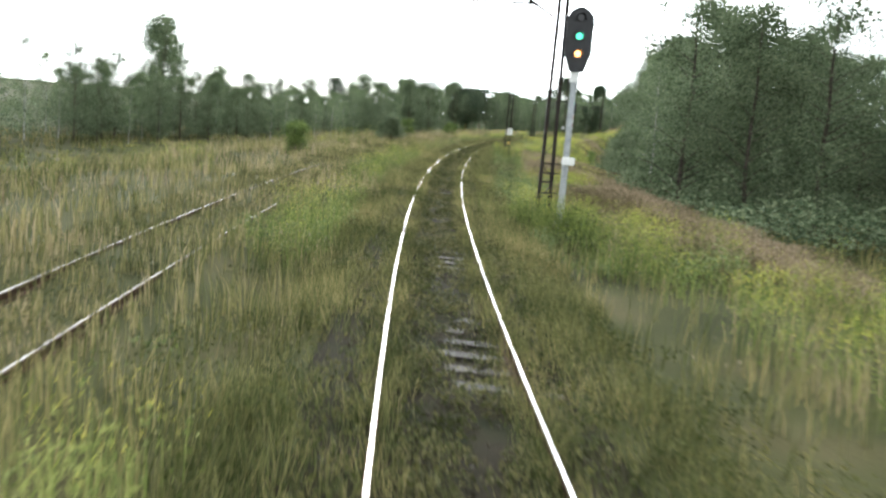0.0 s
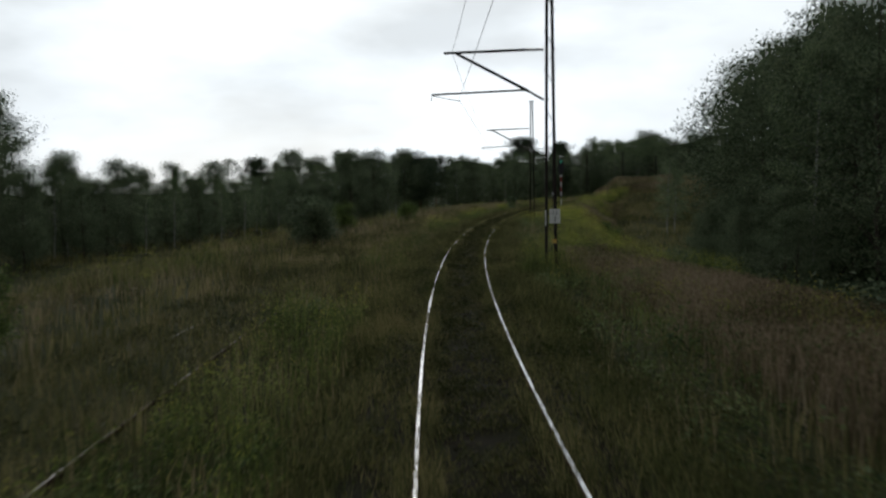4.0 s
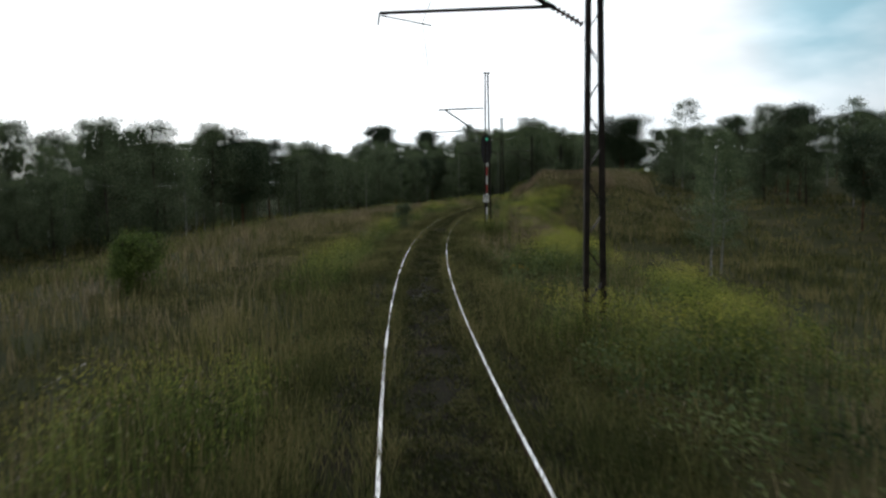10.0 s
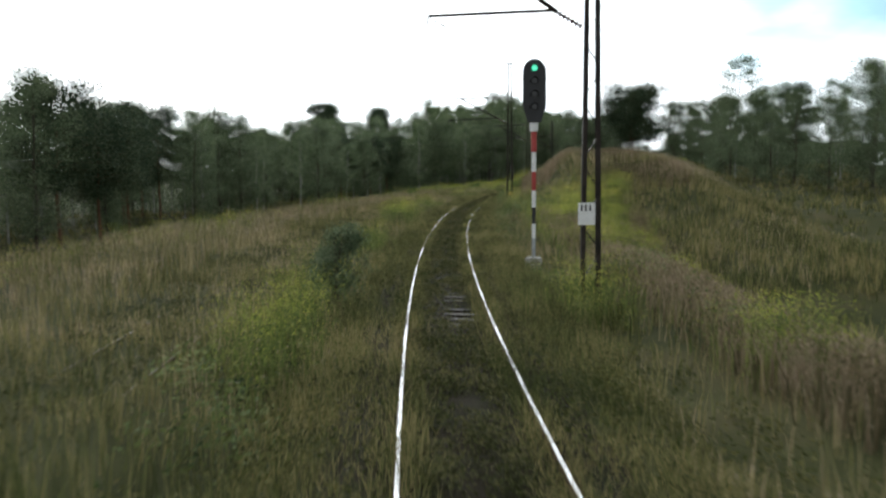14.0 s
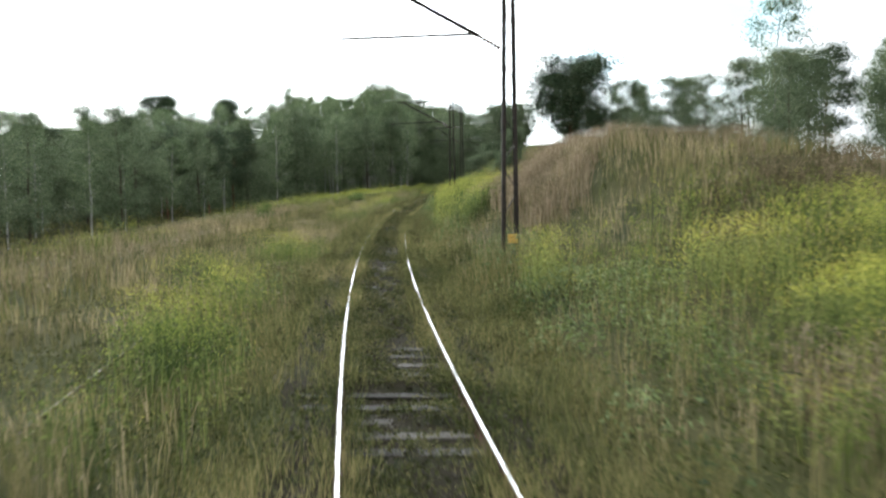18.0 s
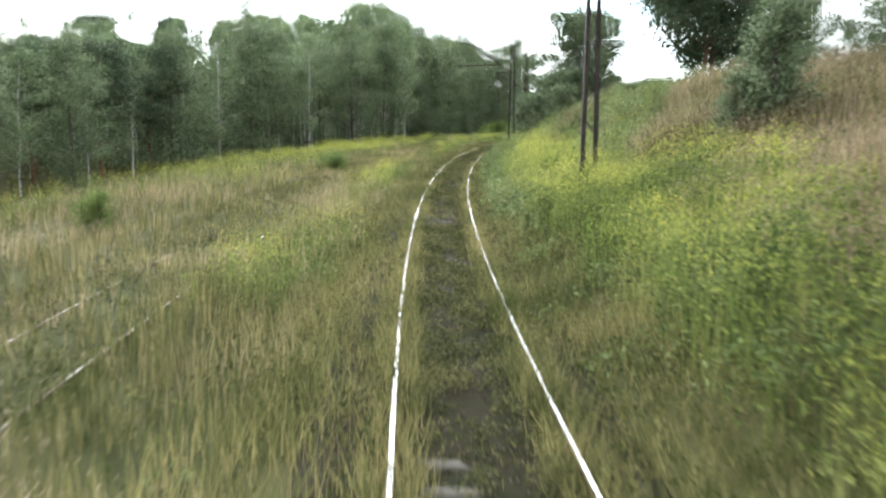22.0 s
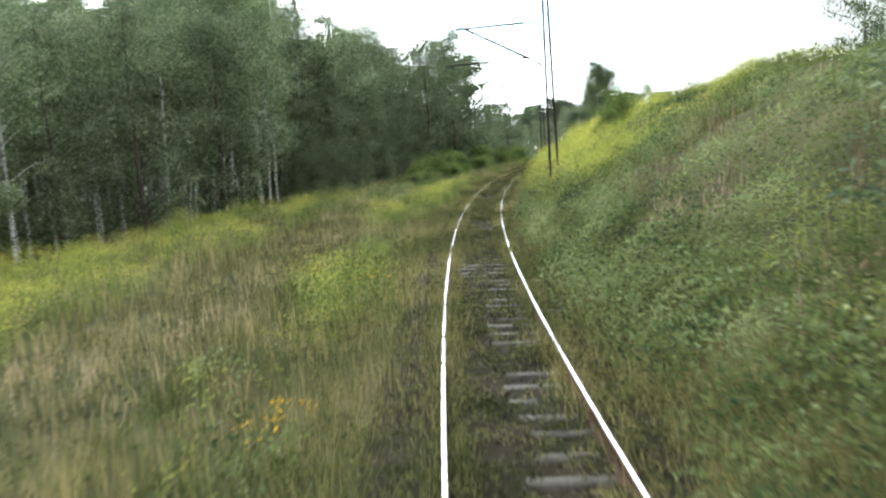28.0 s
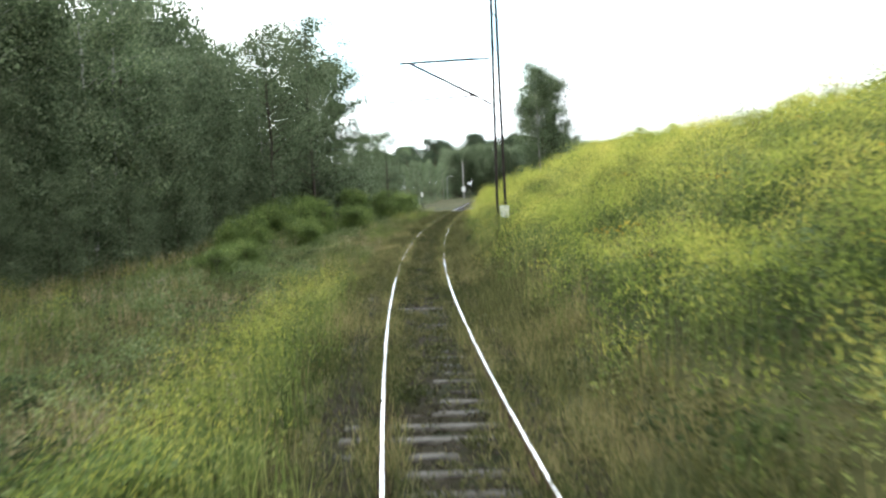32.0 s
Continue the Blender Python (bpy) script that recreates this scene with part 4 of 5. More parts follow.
def plumes(name, s, v, height, count, size, material, label, seed, spread=0.13):
    """Feathery upright heads on top of tall stems."""
    rng = np.random.default_rng(seed)
    x, y = at(s, v)
    n = len(s) * count
    c = np.repeat(np.stack([x, y, ground(s, v)], 1), count, axis=0)
    p = c + np.concatenate([rng.normal(0, spread, (n, 2)), (np.repeat(height, count) * rng.uniform(0.75, 1.1, n))[:, None]], 1)
    a = rng.normal(0, 0.45, (n, 3))
    a[:, 2] = 1.0
    w = np.repeat(np.broadcast_to(size, s.shape), count)[:, None] * rng.uniform(0.6, 1.4, (n, 1))
    t = rng.uniform(0, 2 * math.pi, n)
    b = np.stack([np.cos(t), np.sin(t), 0 * t], 1)
    q = np.stack([p - a * w, p + b * w * 0.55 - a * w * 0.3, p + a * w], 1).reshape(-1, 3)
    T = np.arange(n * 3).reshape(-1, 3)
    return tagged(new(name, tri_mesh(name, q, T, material)), label, "grass", kind="stuff")


grow = np.random.default_rng(21)


def sow(n, s0, s1, v0, v1, keep=None):
    s, v = grow.uniform(s0, s1, n), grow.uniform(v0, v1, n)
    if keep is not None:
        k = grow.random(n) < keep(s, v)
        s, v = s[k], v[k]
    return s, v


def near_line(s, v):
    """Thinner growth close to the rails of the disused track."""
    return 1 - 0.3 * (np.abs(np.abs(v + 5.25) - 0.75) < 0.1)


def billow(s, v, cell=1.8):
    """Rounded mounds of growth, 0 to 1, one to a cell."""
    s, v = np.asarray(s, float) / cell, np.asarray(v, float) / cell + 60
    i, j = np.floor(s).astype(int), np.floor(v).astype(int)
    best = np.zeros(s.shape)
    for a in (-1, 0, 1):
        for b in (-1, 0, 1):
            p, q = i + a, j + b
            cs, cv = p + 0.15 + 0.7 * _lattice[p % 64, q % 64], q + 0.15 + 0.7 * _lattice[(p + 17) % 64, (q + 31) % 64]
            r, top = 0.42 + 0.33 * _lattice[(p + 5) % 64, (q + 47) % 64], 0.45 + 0.55 * _lattice[(p + 29) % 64, (q + 11) % 64]
            best = np.maximum(best, top * np.exp(-0.9 * ((s - cs) ** 2 + (v - cv) ** 2) / r ** 2))
    return best


def join(*sets):
    return np.concatenate([p for p, q in sets]), np.concatenate([q for p, q in sets])


S0, S1 = 62, 455


def pz(s, v, size, k):
    return patch(np.asarray(s) + 40 * k, np.asarray(v) + 90 + 17 * k, size)


# tall ripe grass between and beside the tracks
def straw(s, v):
    """Patches of ripe grass among the green."""
    return smooth(0.33, 0.62, 0.6 * pz(s, v, 2.6, 51) + 0.4 * pz(s, v, 7.0, 52))


def riper(s):
    """The grass is greener along the first half."""
    return np.interp(s, [100, 140, 205, 250, 300, 325], [0.2, 0.36, 0.42, 0.85, 0.75, 0.26])


s, v = join(sow(15000, S0, S1, -4.2, -1.9, lambda s, v: 1.3 * riper(s) * (0.08 + 0.92 * straw(s, v))),
            sow(15000, S0, S1, -7.4, -4.1, lambda s, v: near_line(s, v) * 0.7),
            sow(24000, S0, S1, -17, -7.4, lambda s, v: 1.2 * riper(s) * (0.15 + 0.85 * straw(s, v))),
            sow(26000, S0, S1, 1.9, 9.5, lambda s, v: riper(s) * np.where(s > np.interp(v, [4, 7, 9], [294, 301, 308]), 0.1, 1.1) * (0.1 + 0.9 * straw(s, v))),
            sow(15000, 232, 325, 6, 19, lambda s, v: (1 - 0.9 * (s > np.interp(v, [4, 7, 9], [294, 301, 308]))) * (0.25 + 0.75 * smooth(258, 272, s)) * (0.5 + 0.5 * pz(s, v, 5, 3))))
siding_zone = (v > -7.2) & (v < -4.2)
h = np.where(siding_zone, 0.36, 0.72 - 0.25 * (np.abs(v) < 2.4)) * (0.6 + 0.8 * pz(s, v, 3, 9))
blades("ripe_grass", s, v, h, 4, np.where(np.abs(v) > 7, 0.024, 0.014), GRASS_TAN, "tall ripe straw-coloured grass beside the track", 101)
k = (grow.random(len(s)) < 0.8) & ~siding_zone
plumes("grass_seed_heads", s[k], v[k], h[k], 6, np.where(np.abs(v[k]) > 7, 0.034, 0.022), SEED_HEAD, "feathery straw-coloured seed heads of tall grass", 111)
# green grass
s, v = join(sow(19000, S0, S1, -4.3, -1.6, lambda s, v: 1 - 0.75 * straw(s, v)),
            sow(16000, S0, S1, -7.4, -4.0, lambda s, v: near_line(s, v) * 0.9),
            sow(19000, S0, S1, -17, -7.4, lambda s, v: (1.0 - 0.4 * riper(s)) * (1 - 0.75 * straw(s, v))),
            sow(24000, S0, S1, 1.5, 9.5, lambda s, v: (1 - 0.7 * smooth(300, 308, s) * smooth(2.4, 3.2, v)) * (0.2 + 0.8 * pz(s, v, 4, 6))),
            sow(9000, 90, 245, 8, 26), sow(13000, 232, 325, 6, 19, lambda s, v: np.maximum(smooth(0.4, 0.7, pz(s, v, 4, 36)), 0.8 * (1 - smooth(255, 270, s)))))
h = np.where((v > -7.2) & (v < -4.2), 0.3, np.where(np.abs(v) < 2.4, 0.32, 0.58)) * (0.6 + 0.8 * pz(s, v, 3, 8))
blades("green_grass", s, v, h, 4, np.where(np.abs(v) > 8, 0.03, 0.0165), GRASS_GREEN, "green grass growing beside the railway", 102)
# meadow further off
s, v = join(sow(16000, S0, 480, -48, -16), sow(5000, 160, 330, 17, 40))
blades("meadow_grass", s, v, 0.55 * (0.6 + 0.8 * pz(s, v, 6, 8)), 6, 0.06, GRASS_GREEN, "rough green meadow grass away from the track", 112, plain=True)
# rank growth round the mast feet
s, v = np.repeat([m[0] for m in MASTS], 120) + grow.normal(0, 0.7, 120 * len(MASTS)), np.repeat([m[1] for m in MASTS], 120) + grow.normal(0, 0.5, 120 * len(MASTS))
blades("rank_grass", s, v, 0.85 + 0.35 * grow.random(len(s)), 6, 0.015, GRASS_GREEN, "rank tall grass round the mast feet", 117, plain=True)
# rust-coloured grass
s, v = join(sow(11000, 96, 152, 4.0, 10.5, lambda s, v: 0.4 + 0.6 * pz(s, v, 5, 7)), sow(5000, 200, 245, 4.2, 9.5, lambda s, v: 0.3 + 0.7 * pz(s, v, 5, 7)),
            sow(7500, 252, 288, 3.8, 14, lambda s, v: smooth(0.4, 0.55, pz(s, v, 3.2, 56)) * smooth(250, 258, s)), sow(8500, 266, 311, 4.6, 13, lambda s, v: (s < np.interp(v, [4, 7, 9], [294, 301, 308])) * (0.3 + 0.7 * pz(s, v, 5, 7))), sow(5200, 310, 362, 2.8, 9, lambda s, v: 0.6 * smooth(0.58, 0.72, pz(s, v, 2.2, 54))), sow(6000, S0, 330, -14, -7.5, lambda s, v: riper(s) * (0.05 + 0.6 * pz(s, v, 8, 10))))
h = 0.75 * (0.75 + 0.5 * pz(s, v, 3, 8))
blades("rust_grass", s, v, h, 5, 0.02, GRASS_RUST, "rust-brown seeding grass", 103)
plumes("rust_seed_heads", s, v, h, 10, 0.034, GRASS_RUST, "rust-brown seed heads of tall grass", 113)
# low growth between and close beside the rails
s, v = join(sow(19000, S0, S1, -0.68, 0.68, lambda s, v: (0.1 + 0.9 * smooth(0.2, 0.5, billow(s, v, 0.62))) * (1 - 0.92 * open_bed(s, v))),
            sow(34000, S0, S1, 0.84, 2.6, lambda s, v: 0.3 + 0.7 * smooth(0.85, 1.2, v)),
            sow(30000, S0, S1, -2.4, -0.88, lambda s, v: (0.2 + 0.8 * smooth(0.88, 1.15, -v)) * (1 - 0.6 * bare(s))))
edge = sow(76000, S0, S1, -0.2, 0.2, lambda s, v: np.interp(s, [255, 264, 290, 300], [0.75, 1.0, 1.0, 0.75]) * np.where(np.abs(v) > 0.045, 0.35 + 0.65 * pz(s, v, 2.0, 30), 0.0))
edge = (edge[0], edge[1] + 0.7535 * grow.choice([-1, 1], len(edge[0])))
s, v = join((s, v), edge)
h = np.where(np.abs(v) < 0.75, 0.12, 0.14 + 0.36 * smooth(0.85, 1.7, np.abs(v))) * (0.4 + 1.1 * pz(s, v, 1.3, 13))
h = np.where(np.abs(np.abs(v) - 0.7535) < 0.18, 0.2 + 0.2 * pz(s, v, 1.5, 31) + np.interp(s, [258, 266, 288, 298], [0.0, 0.08, 0.08, 0.0]), h)
blades("track_grass", s, v, h, 6, 0.011, GRASS_GREEN, "short grass growing between the rails", 104, 0.7, footing, plain=True)
k = (grow.random(len(s)) < 0.55) & (np.abs(np.abs(v) - 0.7535) > 0.12)
leaves("track_weeds", s[k], v[k], 0.0, 0.15, np.where(np.abs(v[k]) < 0.75, 0.13, 0.3), 8, 0.027, WEED, "low green weeds between and beside the rails", 105, surface_at=footing)
# cushions of moss and low weeds that bury most of the sleepers
s, v = join(sow(15000, S0, S1, -0.64, 0.64, lambda s, v: (0.1 + 0.9 * smooth(0.22, 0.5, billow(s, v, 0.62))) * (1 - 0.9 * open_bed(s, v))),
            sow(4200, S0, S1, 0.95, 2.2, lambda s, v: smooth(0.3, 0.5, pz(s, v, 0.9, 33))),
            sow(3600, S0, S1, -2.2, -1.0, lambda s, v: smooth(0.35, 0.55, pz(s, v, 0.9, 34)) * (1 - 0.6 * bare(s))))
leaves("moss_cushions", s, v, -0.02, 0.11 + 0.08 * pz(s, v, 0.5, 42), 0.05 + 0.27 * billow(s, v, 0.62), 42, 0.022, MOSS, "olive-green cushions of moss and weeds over the sleepers", 114, "moss", footing)
s, v = sow(11000, S0, S1, -7.3, -4.1)
leaves("siding_weeds", s, v, -0.02, 0.22, 0.12 + 0.25 * pz(s, v, 1.0, 45), 18, 0.03, MOSS, "low olive weeds over the disused track", 118)
s, v = join(sow(9000, S0, S1, 1.7, 3.6, lambda s, v: smooth(0.3, 0.55, pz(s, v, 1.4, 46))), sow(7000, S0, S1, -3.4, -1.5, lambda s, v: smooth(0.3, 0.55, pz(s, v, 1.4, 47))))
leaves("shoulder_weeds", s, v, -0.02, 0.16 + 0.16 * pz(s, v, 0.6, 48), 0.2 + 0.4 * pz(s, v, 1.4, 49), 26, 0.028, WEED, "leafy green weeds on the shoulders of the track", 119, surface_at=footing)
# goldenrod
s, v = join(sow(6500, S0, S1, -3.9, -2.1, lambda s, v: smooth(0.5 - 0.1 * ((s > 300) | (s < 125)), 0.73 - 0.12 * ((s > 300) | (s < 125)), pz(s, v, 5, 14)) * np.where((s > 238) & (s < 300), 0.5, np.where((s > 325) & (s < 340), 0.15, 0.95))),
            sow(9000, S0, S1, -18, -10, lambda s, v: smooth(0.45, 0.75, pz(s, v, 7, 15)) * 0.8 * np.where(s > 335, 1.3 - smooth(378, 390, s), 0.6)),
            sow(9500, 305, 425, -16.5, -7.6, lambda s, v: (0.2 + 0.8 * smooth(326, 342, s)) * (1 - 0.85 * smooth(378, 390, s)) * smooth(0.25, 0.5, pz(s, v, 4, 40)) * (0.4 + 0.6 * smooth(0.15, 0.45, billow(s, v)))),
            sow(4200, 80, 255, 3.6, 9.5, lambda s, v: smooth(0.52, 0.7, pz(s, v, 5, 16))),
            sow(7000, 268, 314, 2.2, 8, lambda s, v: smooth(266, 280, s) * np.where(v < np.interp(s, [288, 300], [4.6, 3.0]) + 1.6 * pz(s, v, 4, 25), 0.25 + 0.75 * smooth(0.15, 0.45, billow(s, v)), 0.06)),
            sow(27000, 354, S1, 1.9, 12.5, lambda s, v: (0.25 + 0.75 * smooth(2.1, 3.4, v)) * (0.55 + 0.45 * smooth(0.2, 0.5, pz(s, v, 2.5, 17))) * (0.03 + 0.97 * smooth(0.2, 0.42, billow(s, v, 2.0)))),
            sow(2500, 312, 358, 2.6, 4.4, lambda s, v: 0.35 * smooth(0.4, 0.7, pz(s, v, 4, 17))))
mounds = [(95.5, 4.0), (97, 4.6), (98.5, 4.1), (99.6, 3.3), (99.2, 5.2), (100.4, 2.9), (100.2, 3.6), (182, 5.5), (187, 7.0), (184.5, 6.3), (191, 8.0), (198, 5.0), (199, 6.3), (203, 7.5), (209, 6.6), (213, 5.2), (160, 5.0), (166, 6.6), (171, 5.2), (232, 5.8), (236, 7.4), (240, 5.2), (243, 7.6), (246, 6.0), (249, 8.2), (228, 8.0),
          *((m[0] - 0.5 + 0.6 * q, m[1] - 0.15 + 0.2 * q) for m in MASTS[:4] + MASTS[5:6] for q in (0, 1)), (306, 3.0), (308, 3.3), (310, 3.1), (311, 3.5), (323.5, 3.0), (325, 3.4), (248, -3.2), (250, -3.6), (264, -3.1), (286, -3.4), (291, -3.0),
          (250, 6.0), (250.5, 7.5), (251, 9.0), (246.5, 6.6), (247, 8.0), (242, 4.6), (242.5, 5.8), (239.5, 4.6), (240, 5.7), (238, 6.6), (202, 5.6), (203, 6.5), (200.5, 5.0), (195.5, 3.8), (196, 4.7), (178.5, 3.7), (179, 4.8), (180, 5.7), (149.5, 3.5), (150, 4.5), (111.5, 3.8), (112.5, 4.6), (113, 5.4),
          (195, -3.1), (201, -3.0), (148, 6.5), (139, 7.5), (222, -2.9), (233, -3.0), (342.5, -2.6), (344.5, -3.0), (346, -2.7), (361, -3.6), (363, -3.9), (305, -3.0), (311, -2.8), (369.5, -2.5), (371, -2.9), (372.5, -2.5), (374, -2.8), (376, -2.5), (378, -3.2), (379, -2.6), (382, -2.8), (385, -2.6), (252.8, 3.3), (267, 3.2), (269, 3.6), (254, -3.2), (255, -3.9), (212, -2.8), (214.5, -2.9), (217, -3.0)]
ms = np.concatenate([np.full(46, m[0]) for m in mounds]) + grow.normal(0, 0.75, 46 * len(mounds))
mv = np.concatenate([np.full(46, m[1]) for m in mounds]) + grow.normal(0, 0.45, 46 * len(mounds))
s, v = join((s, v), (ms, mv))
tall = np.where((s > 350) & (v > 0), (0.12 + 1.85 * billow(s, v, 2.0)) * np.interp(v, [5.5, 8], [1.0, 0.6]), 0.3 + 1.2 * billow(s, v))
tall[-len(ms):] = 0.95 * np.exp(-0.25 * ((ms - np.repeat([m[0] for m in mounds], 46)) ** 2 / 0.75 ** 2)) + 0.25
k = grow.random(len(s)) < np.where((s > 350) & (v > 0), 0.4, 1.0)
blades("goldenrod_stems", s[k], v[k], 0.9 * tall[k], 4, 0.014, ROD_LEAF, "upright green goldenrod stems", 109, 0.2)
leaves("goldenrod_foliage", s, v, 0.05, 0.3, tall * 0.9, 28, 0.031, ROD_LEAF, "leafy green goldenrod foliage", 106, "goldenrod")
# past s 350 bloom gathers on mound tops, its colour brightening them as if lit
k = grow.random(len(s)) < np.where((s > 350) & (v > 0), 0.03 + 0.97 * smooth(0.3, 0.48, billow(s, v, 2.0)), 0.3 + 0.7 * smooth(0.1, 0.45, billow(s, v))) * (0.25 + 0.65 * pz(s, v, 3, 26) + 0.4 * ((s > 354) & (v > 0))) * np.where((s > 262) & (v > 0), 0.3 + 0.7 * smooth(0.3, 0.55, pz(s, v, 1.5, 55)), 1.0) + 0.6 * ((v < -7.6) & (s > 330) & (s < 370)) - 0.35 * ((v < -4.6) & (s > 372)) - 0.3 * ((v < 0) & (v > -4.6))
k[-len(ms):] |= (((mv > 3.2) & (ms > 108) & (ms < 262)) | ((mv < 0) & (ms > 205))) & (grow.random(len(ms)) < 0.7)
plumes("goldenrod_bloom", s[k], v[k], tall[k], 38, np.where((s[k] > 350) & (v[k] > 0), 0.025, np.where(np.abs(v[k]) < 4.6, 0.017, 0.021)), ROD_BLOOM, "yellow-green goldenrod plumes", 107, 0.2)
# tansy
spots = np.random.default_rng(77)
ts = np.array([335.0, 335.4, 344.0, 344.5, 238.0, 238.6, 239.0, 190.0, 317.0, 401.0, 404.0])
tv = np.array([-2.35, -2.2, -2.1, -2.4, 5.9, 6.1, 5.6, 2.7, 3.1, 6.0, 7.0])
ts, tv = np.concatenate([ts, spots.uniform(371, 402, 26)]), np.concatenate([tv, spots.uniform(3.4, 8.5, 26)])
blades("tansy_stems", ts, tv, np.full(len(ts), 0.75), 9, 0.012, ROD_LEAF, "green tansy stems", 115, 0.3)
leaves("tansy_flowers", ts, tv, 0.62, 0.3, 0.16, 26, 0.026, TANSY, "flat heads of orange-yellow tansy flowers", 116, "tansy")
# brambles and broad weeds on the cutting side
s, v = join(sow(3600, 362, 425, 3.0, 13.5, lambda s, v: (0.4 + 0.6 * pz(s, v, 2, 50)) * (1 - 0.8 * smooth(0.2, 0.5, billow(s, v, 2.0)))), sow(4500, 262, 366, 1.5, 3.4, lambda s, v: np.interp(s, [290, 306], [0.12, 1.0]) * (0.35 + 0.65 * pz(s, v, 2, 41))), sow(10500, 298, 365, 2.6, 13, lambda s, v: (s > np.interp(v, [4, 7, 9], [294, 301, 308])) * (0.45 + 0.55 * pz(s, v, 3, 19)) * smooth(0.2, 0.5, pz(s, v, 1.6, 27))), sow(3200, S0, 262, 2.2, 6, lambda s, v: smooth(0.5, 0.7, pz(s, v, 4, 20))),
            sow(3000, S0, S1, -4, -2.2, lambda s, v: smooth(0.55, 0.75, pz(s, v, 3, 22))), sow(4500, 375, S1, -11, -3.6, lambda s, v: 0.2 + 0.8 * pz(s, v, 4, 23)), sow(2200, 396, S1, -10.5, -6.5))
leaves("bramble", s, v, 0.0, 0.3 + 0.35 * pz(s, v, 0.6, 43), np.where(v < 0, 0.7, 1.0) * (0.2 + 1.15 * pz(s, v, 1.6, 27)), 40, 0.04, BRAMBLE, "green bramble and broad-leaved weeds on the bank", 108, "bramble")
# leaves in the hollows between the goldenrod, coloured dark to imitate shade there
SHADE_LEAF = surface("shade_dark_leaves", [(0.018, 0.034, 0.011), (0.04, 0.065, 0.02), (0.075, 0.105, 0.034)], 0.8, 0.65, island=0.3, through_light=0.3)
s, v = join((369.6 + grow.normal(0, 0.5, 60), -3.7 + grow.normal(0, 0.35, 60)), (373.4 + grow.normal(0, 0.5, 50), -3.9 + grow.normal(0, 0.35, 50)), sow(9000, 352, 428, 1.9, 12.5, lambda s, v: 0.95 * (1 - smooth(0.16, 0.4, billow(s, v, 2.0)))))
leaves("nettles", s, v, 0.0, 0.28, np.where(v < 0, 0.35, 0.0) + 0.25 + 0.35 * pz(s, v, 0.9, 53), 30, 0.036, SHADE_LEAF, "low leaves coloured dark like the shade between mounds of goldenrod", 120, "nettles")
# undergrowth in the woods
s, v = join(sow(700, 342, 384, -30, -22), sow(2600, 335, 470, -40, -10, lambda s, v: (-v > np.interp(s, [335, 385, 398, 402, 470], [28, 22, 20, 14, 10.5])) * 0.9), sow(900, 106, 166, 9.5, 26), sow(2200, 60, 340, -50, -33), sow(500, 470, 640, -30, -8), sow(520, 565, 640, -8, 42))
leaves("undergrowth", s, v, 0.0, 1.2, 0.8 + 1.4 * pz(s, v, 5, 28) + np.where((s < 392) & (v < -20), 4.5 * pz(s, v, 4, 44) ** 1.5, 0.0), 56, 0.1, LEAF_DARK, "dark leafy undergrowth beneath the trees", 110, "undergrowth")

# loose ballast stones where the bed lies open
s, v = sow(100000, 80, 400, -1.25, 1.25, lambda s, v: np.where(np.abs(np.abs(v) - 0.7535) < 0.08, 0, (0.12 + 0.88 * bare(s)) * (0.25 + 0.75 * open_bed(s, v))))
x, y = at(s, v)
n = len(s)
octa = np.array([(1, 0, 0), (-1, 0, 0), (0, 1, 0), (0, -1, 0), (0, 0, 1), (0, 0, -1)], float)
faces = np.array([(0, 2, 4), (2, 1, 4), (1, 3, 4), (3, 0, 4), (2, 0, 5), (1, 2, 5), (3, 1, 5), (0, 3, 5)])
shape = octa[None] * grow.uniform(0.013, 0.036, (n, 1, 3)) + grow.normal(0, 0.006, (n, 6, 3))
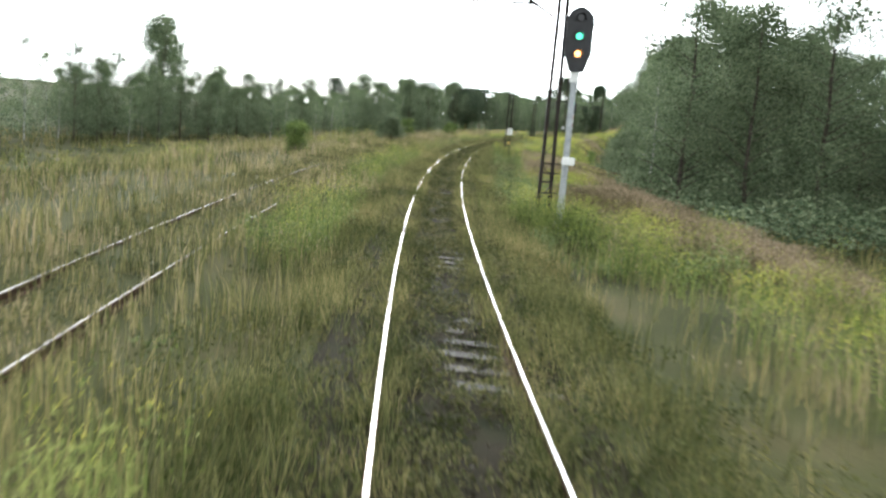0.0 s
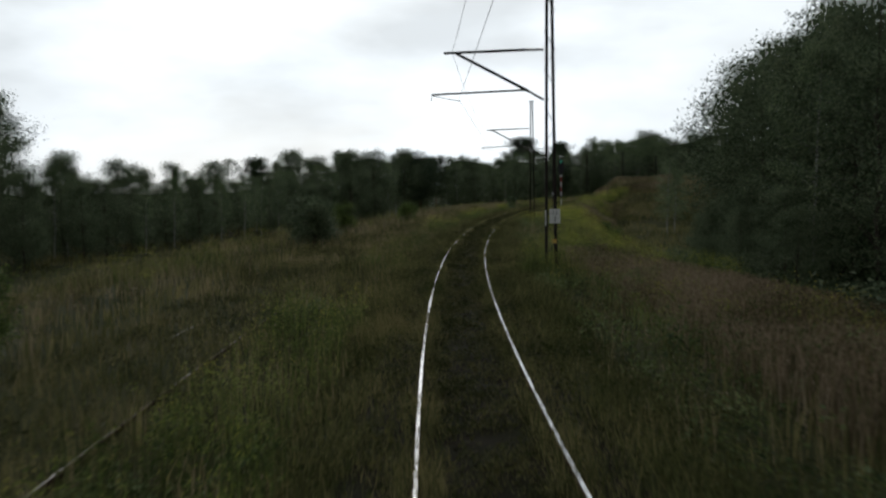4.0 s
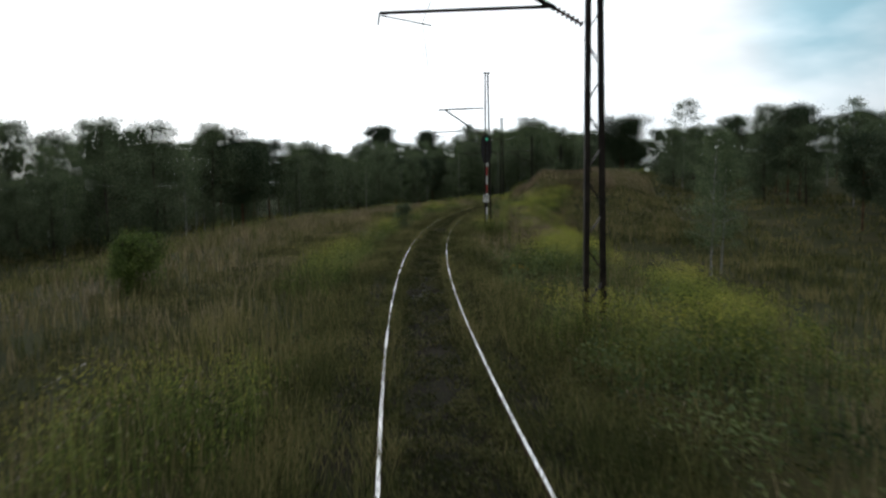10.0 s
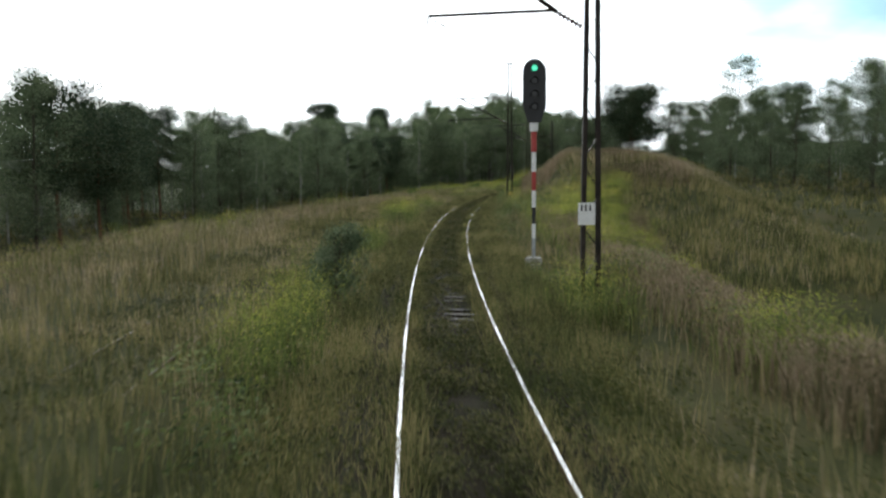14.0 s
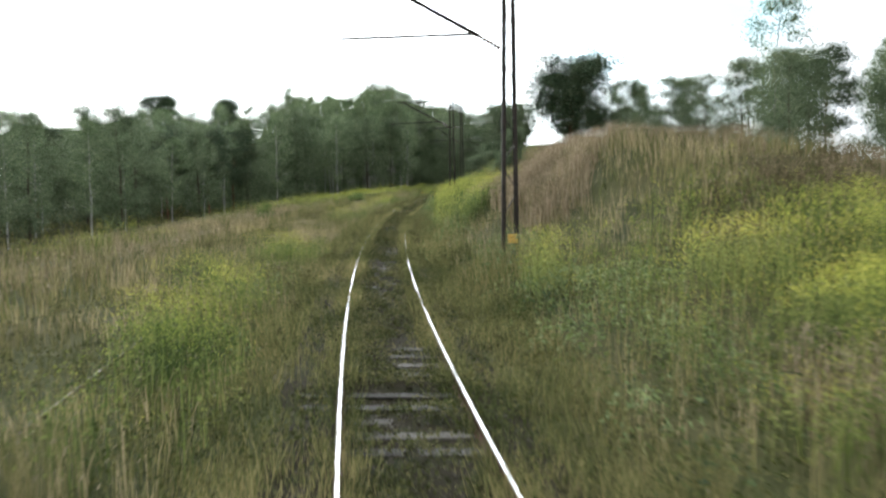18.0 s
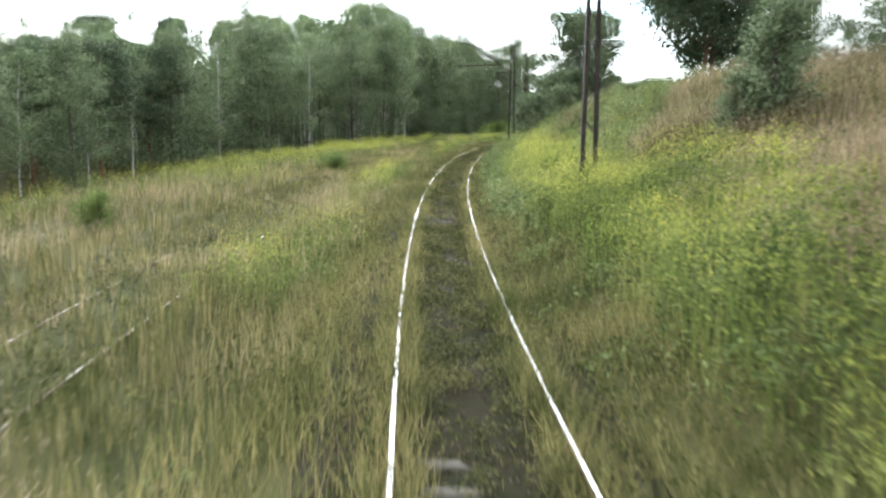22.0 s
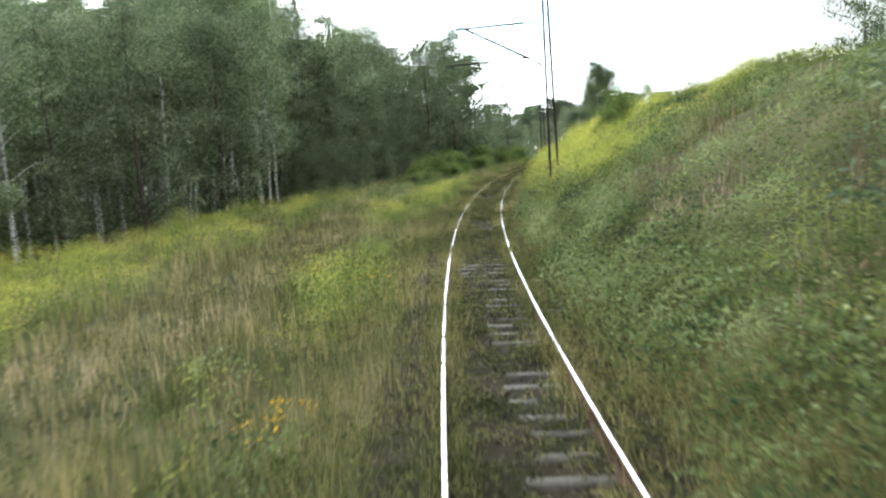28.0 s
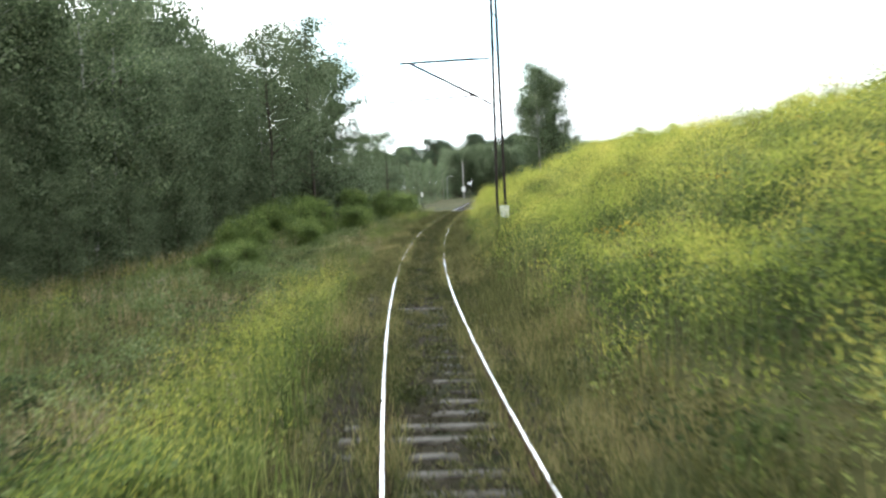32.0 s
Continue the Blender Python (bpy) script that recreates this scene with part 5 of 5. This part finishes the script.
shape = shape + np.stack([x, y, bed_height(s, v) + 0.006], 1)[:, None]
STONE = surface("ballast_stone", [(0.024, 0.021, 0.013), (0.045, 0.039, 0.027), (0.085, 0.076, 0.06)], 2.0, 0.85, bump=0.4, island=0.6)
tagged(new("ballast_stones", tri_mesh("ballast_stones", shape.reshape(-1, 3), (faces[None] + 6 * np.arange(n)[:, None, None]).reshape(-1, 3), STONE)), "loose grey-brown ballast stones between the sleepers", "ballast", kind="stuff")

# ---- sleepers, last ----
sl = bmesh.new()
box(sl, (0, 0, 0), (2.5, 0.25, 0.14), 0.012)
SLEEPER = bm_mesh("sleeper", sl, TIMBER)
srng = np.random.default_rng(3)
for i in range(300):
    s = 80 + i * 0.6
    ob = new("sleeper", SLEEPER)
    ob.parent = running
    ob.matrix_basis = stand(s, srng.normal(0, 0.02), -0.225 + srng.normal(0, 0.006), srng.normal(0, 0.7)) @ pose(0, 0, 0, 0, math.degrees(CANT), 0)
V, T = [], []
base = np.array([v.co for v in SLEEPER.vertices])
SLEEPER.calc_loop_triangles()
tri = np.array([t.vertices for t in SLEEPER.loop_triangles])
for s in np.concatenate([np.arange(22, 80, 0.6), np.arange(260, 520, 0.6)]):
    m = np.array(stand(s, srng.normal(0, 0.02), -0.225 + srng.normal(0, 0.006), srng.normal(0, 0.7)) @ pose(0, 0, 0, 0, math.degrees(CANT), 0))
    T.append(tri + len(V) * len(base))
    V.append(base @ m[:3, :3].T + m[:3, 3])
ob = part("sleepers", tri_mesh("sleepers", np.concatenate(V), np.concatenate(T), TIMBER), None, running)
tagged(ob, "weathered wooden sleepers further along", kind="stuff")
V, T = [], []
for s in np.arange(60, 420, 0.65):
    m = np.array(stand(s, -5.25 + srng.normal(0, 0.03), -0.5, srng.normal(0, 1.0)))
    T.append(tri + len(V) * len(base))
    V.append(base @ m[:3, :3].T + m[:3, 3])
ob = part("sleepers", tri_mesh("sleepers", np.concatenate(V), np.concatenate(T), TIMBER), None, siding)
tagged(ob, "rotten wooden sleepers half buried in soil", kind="stuff")
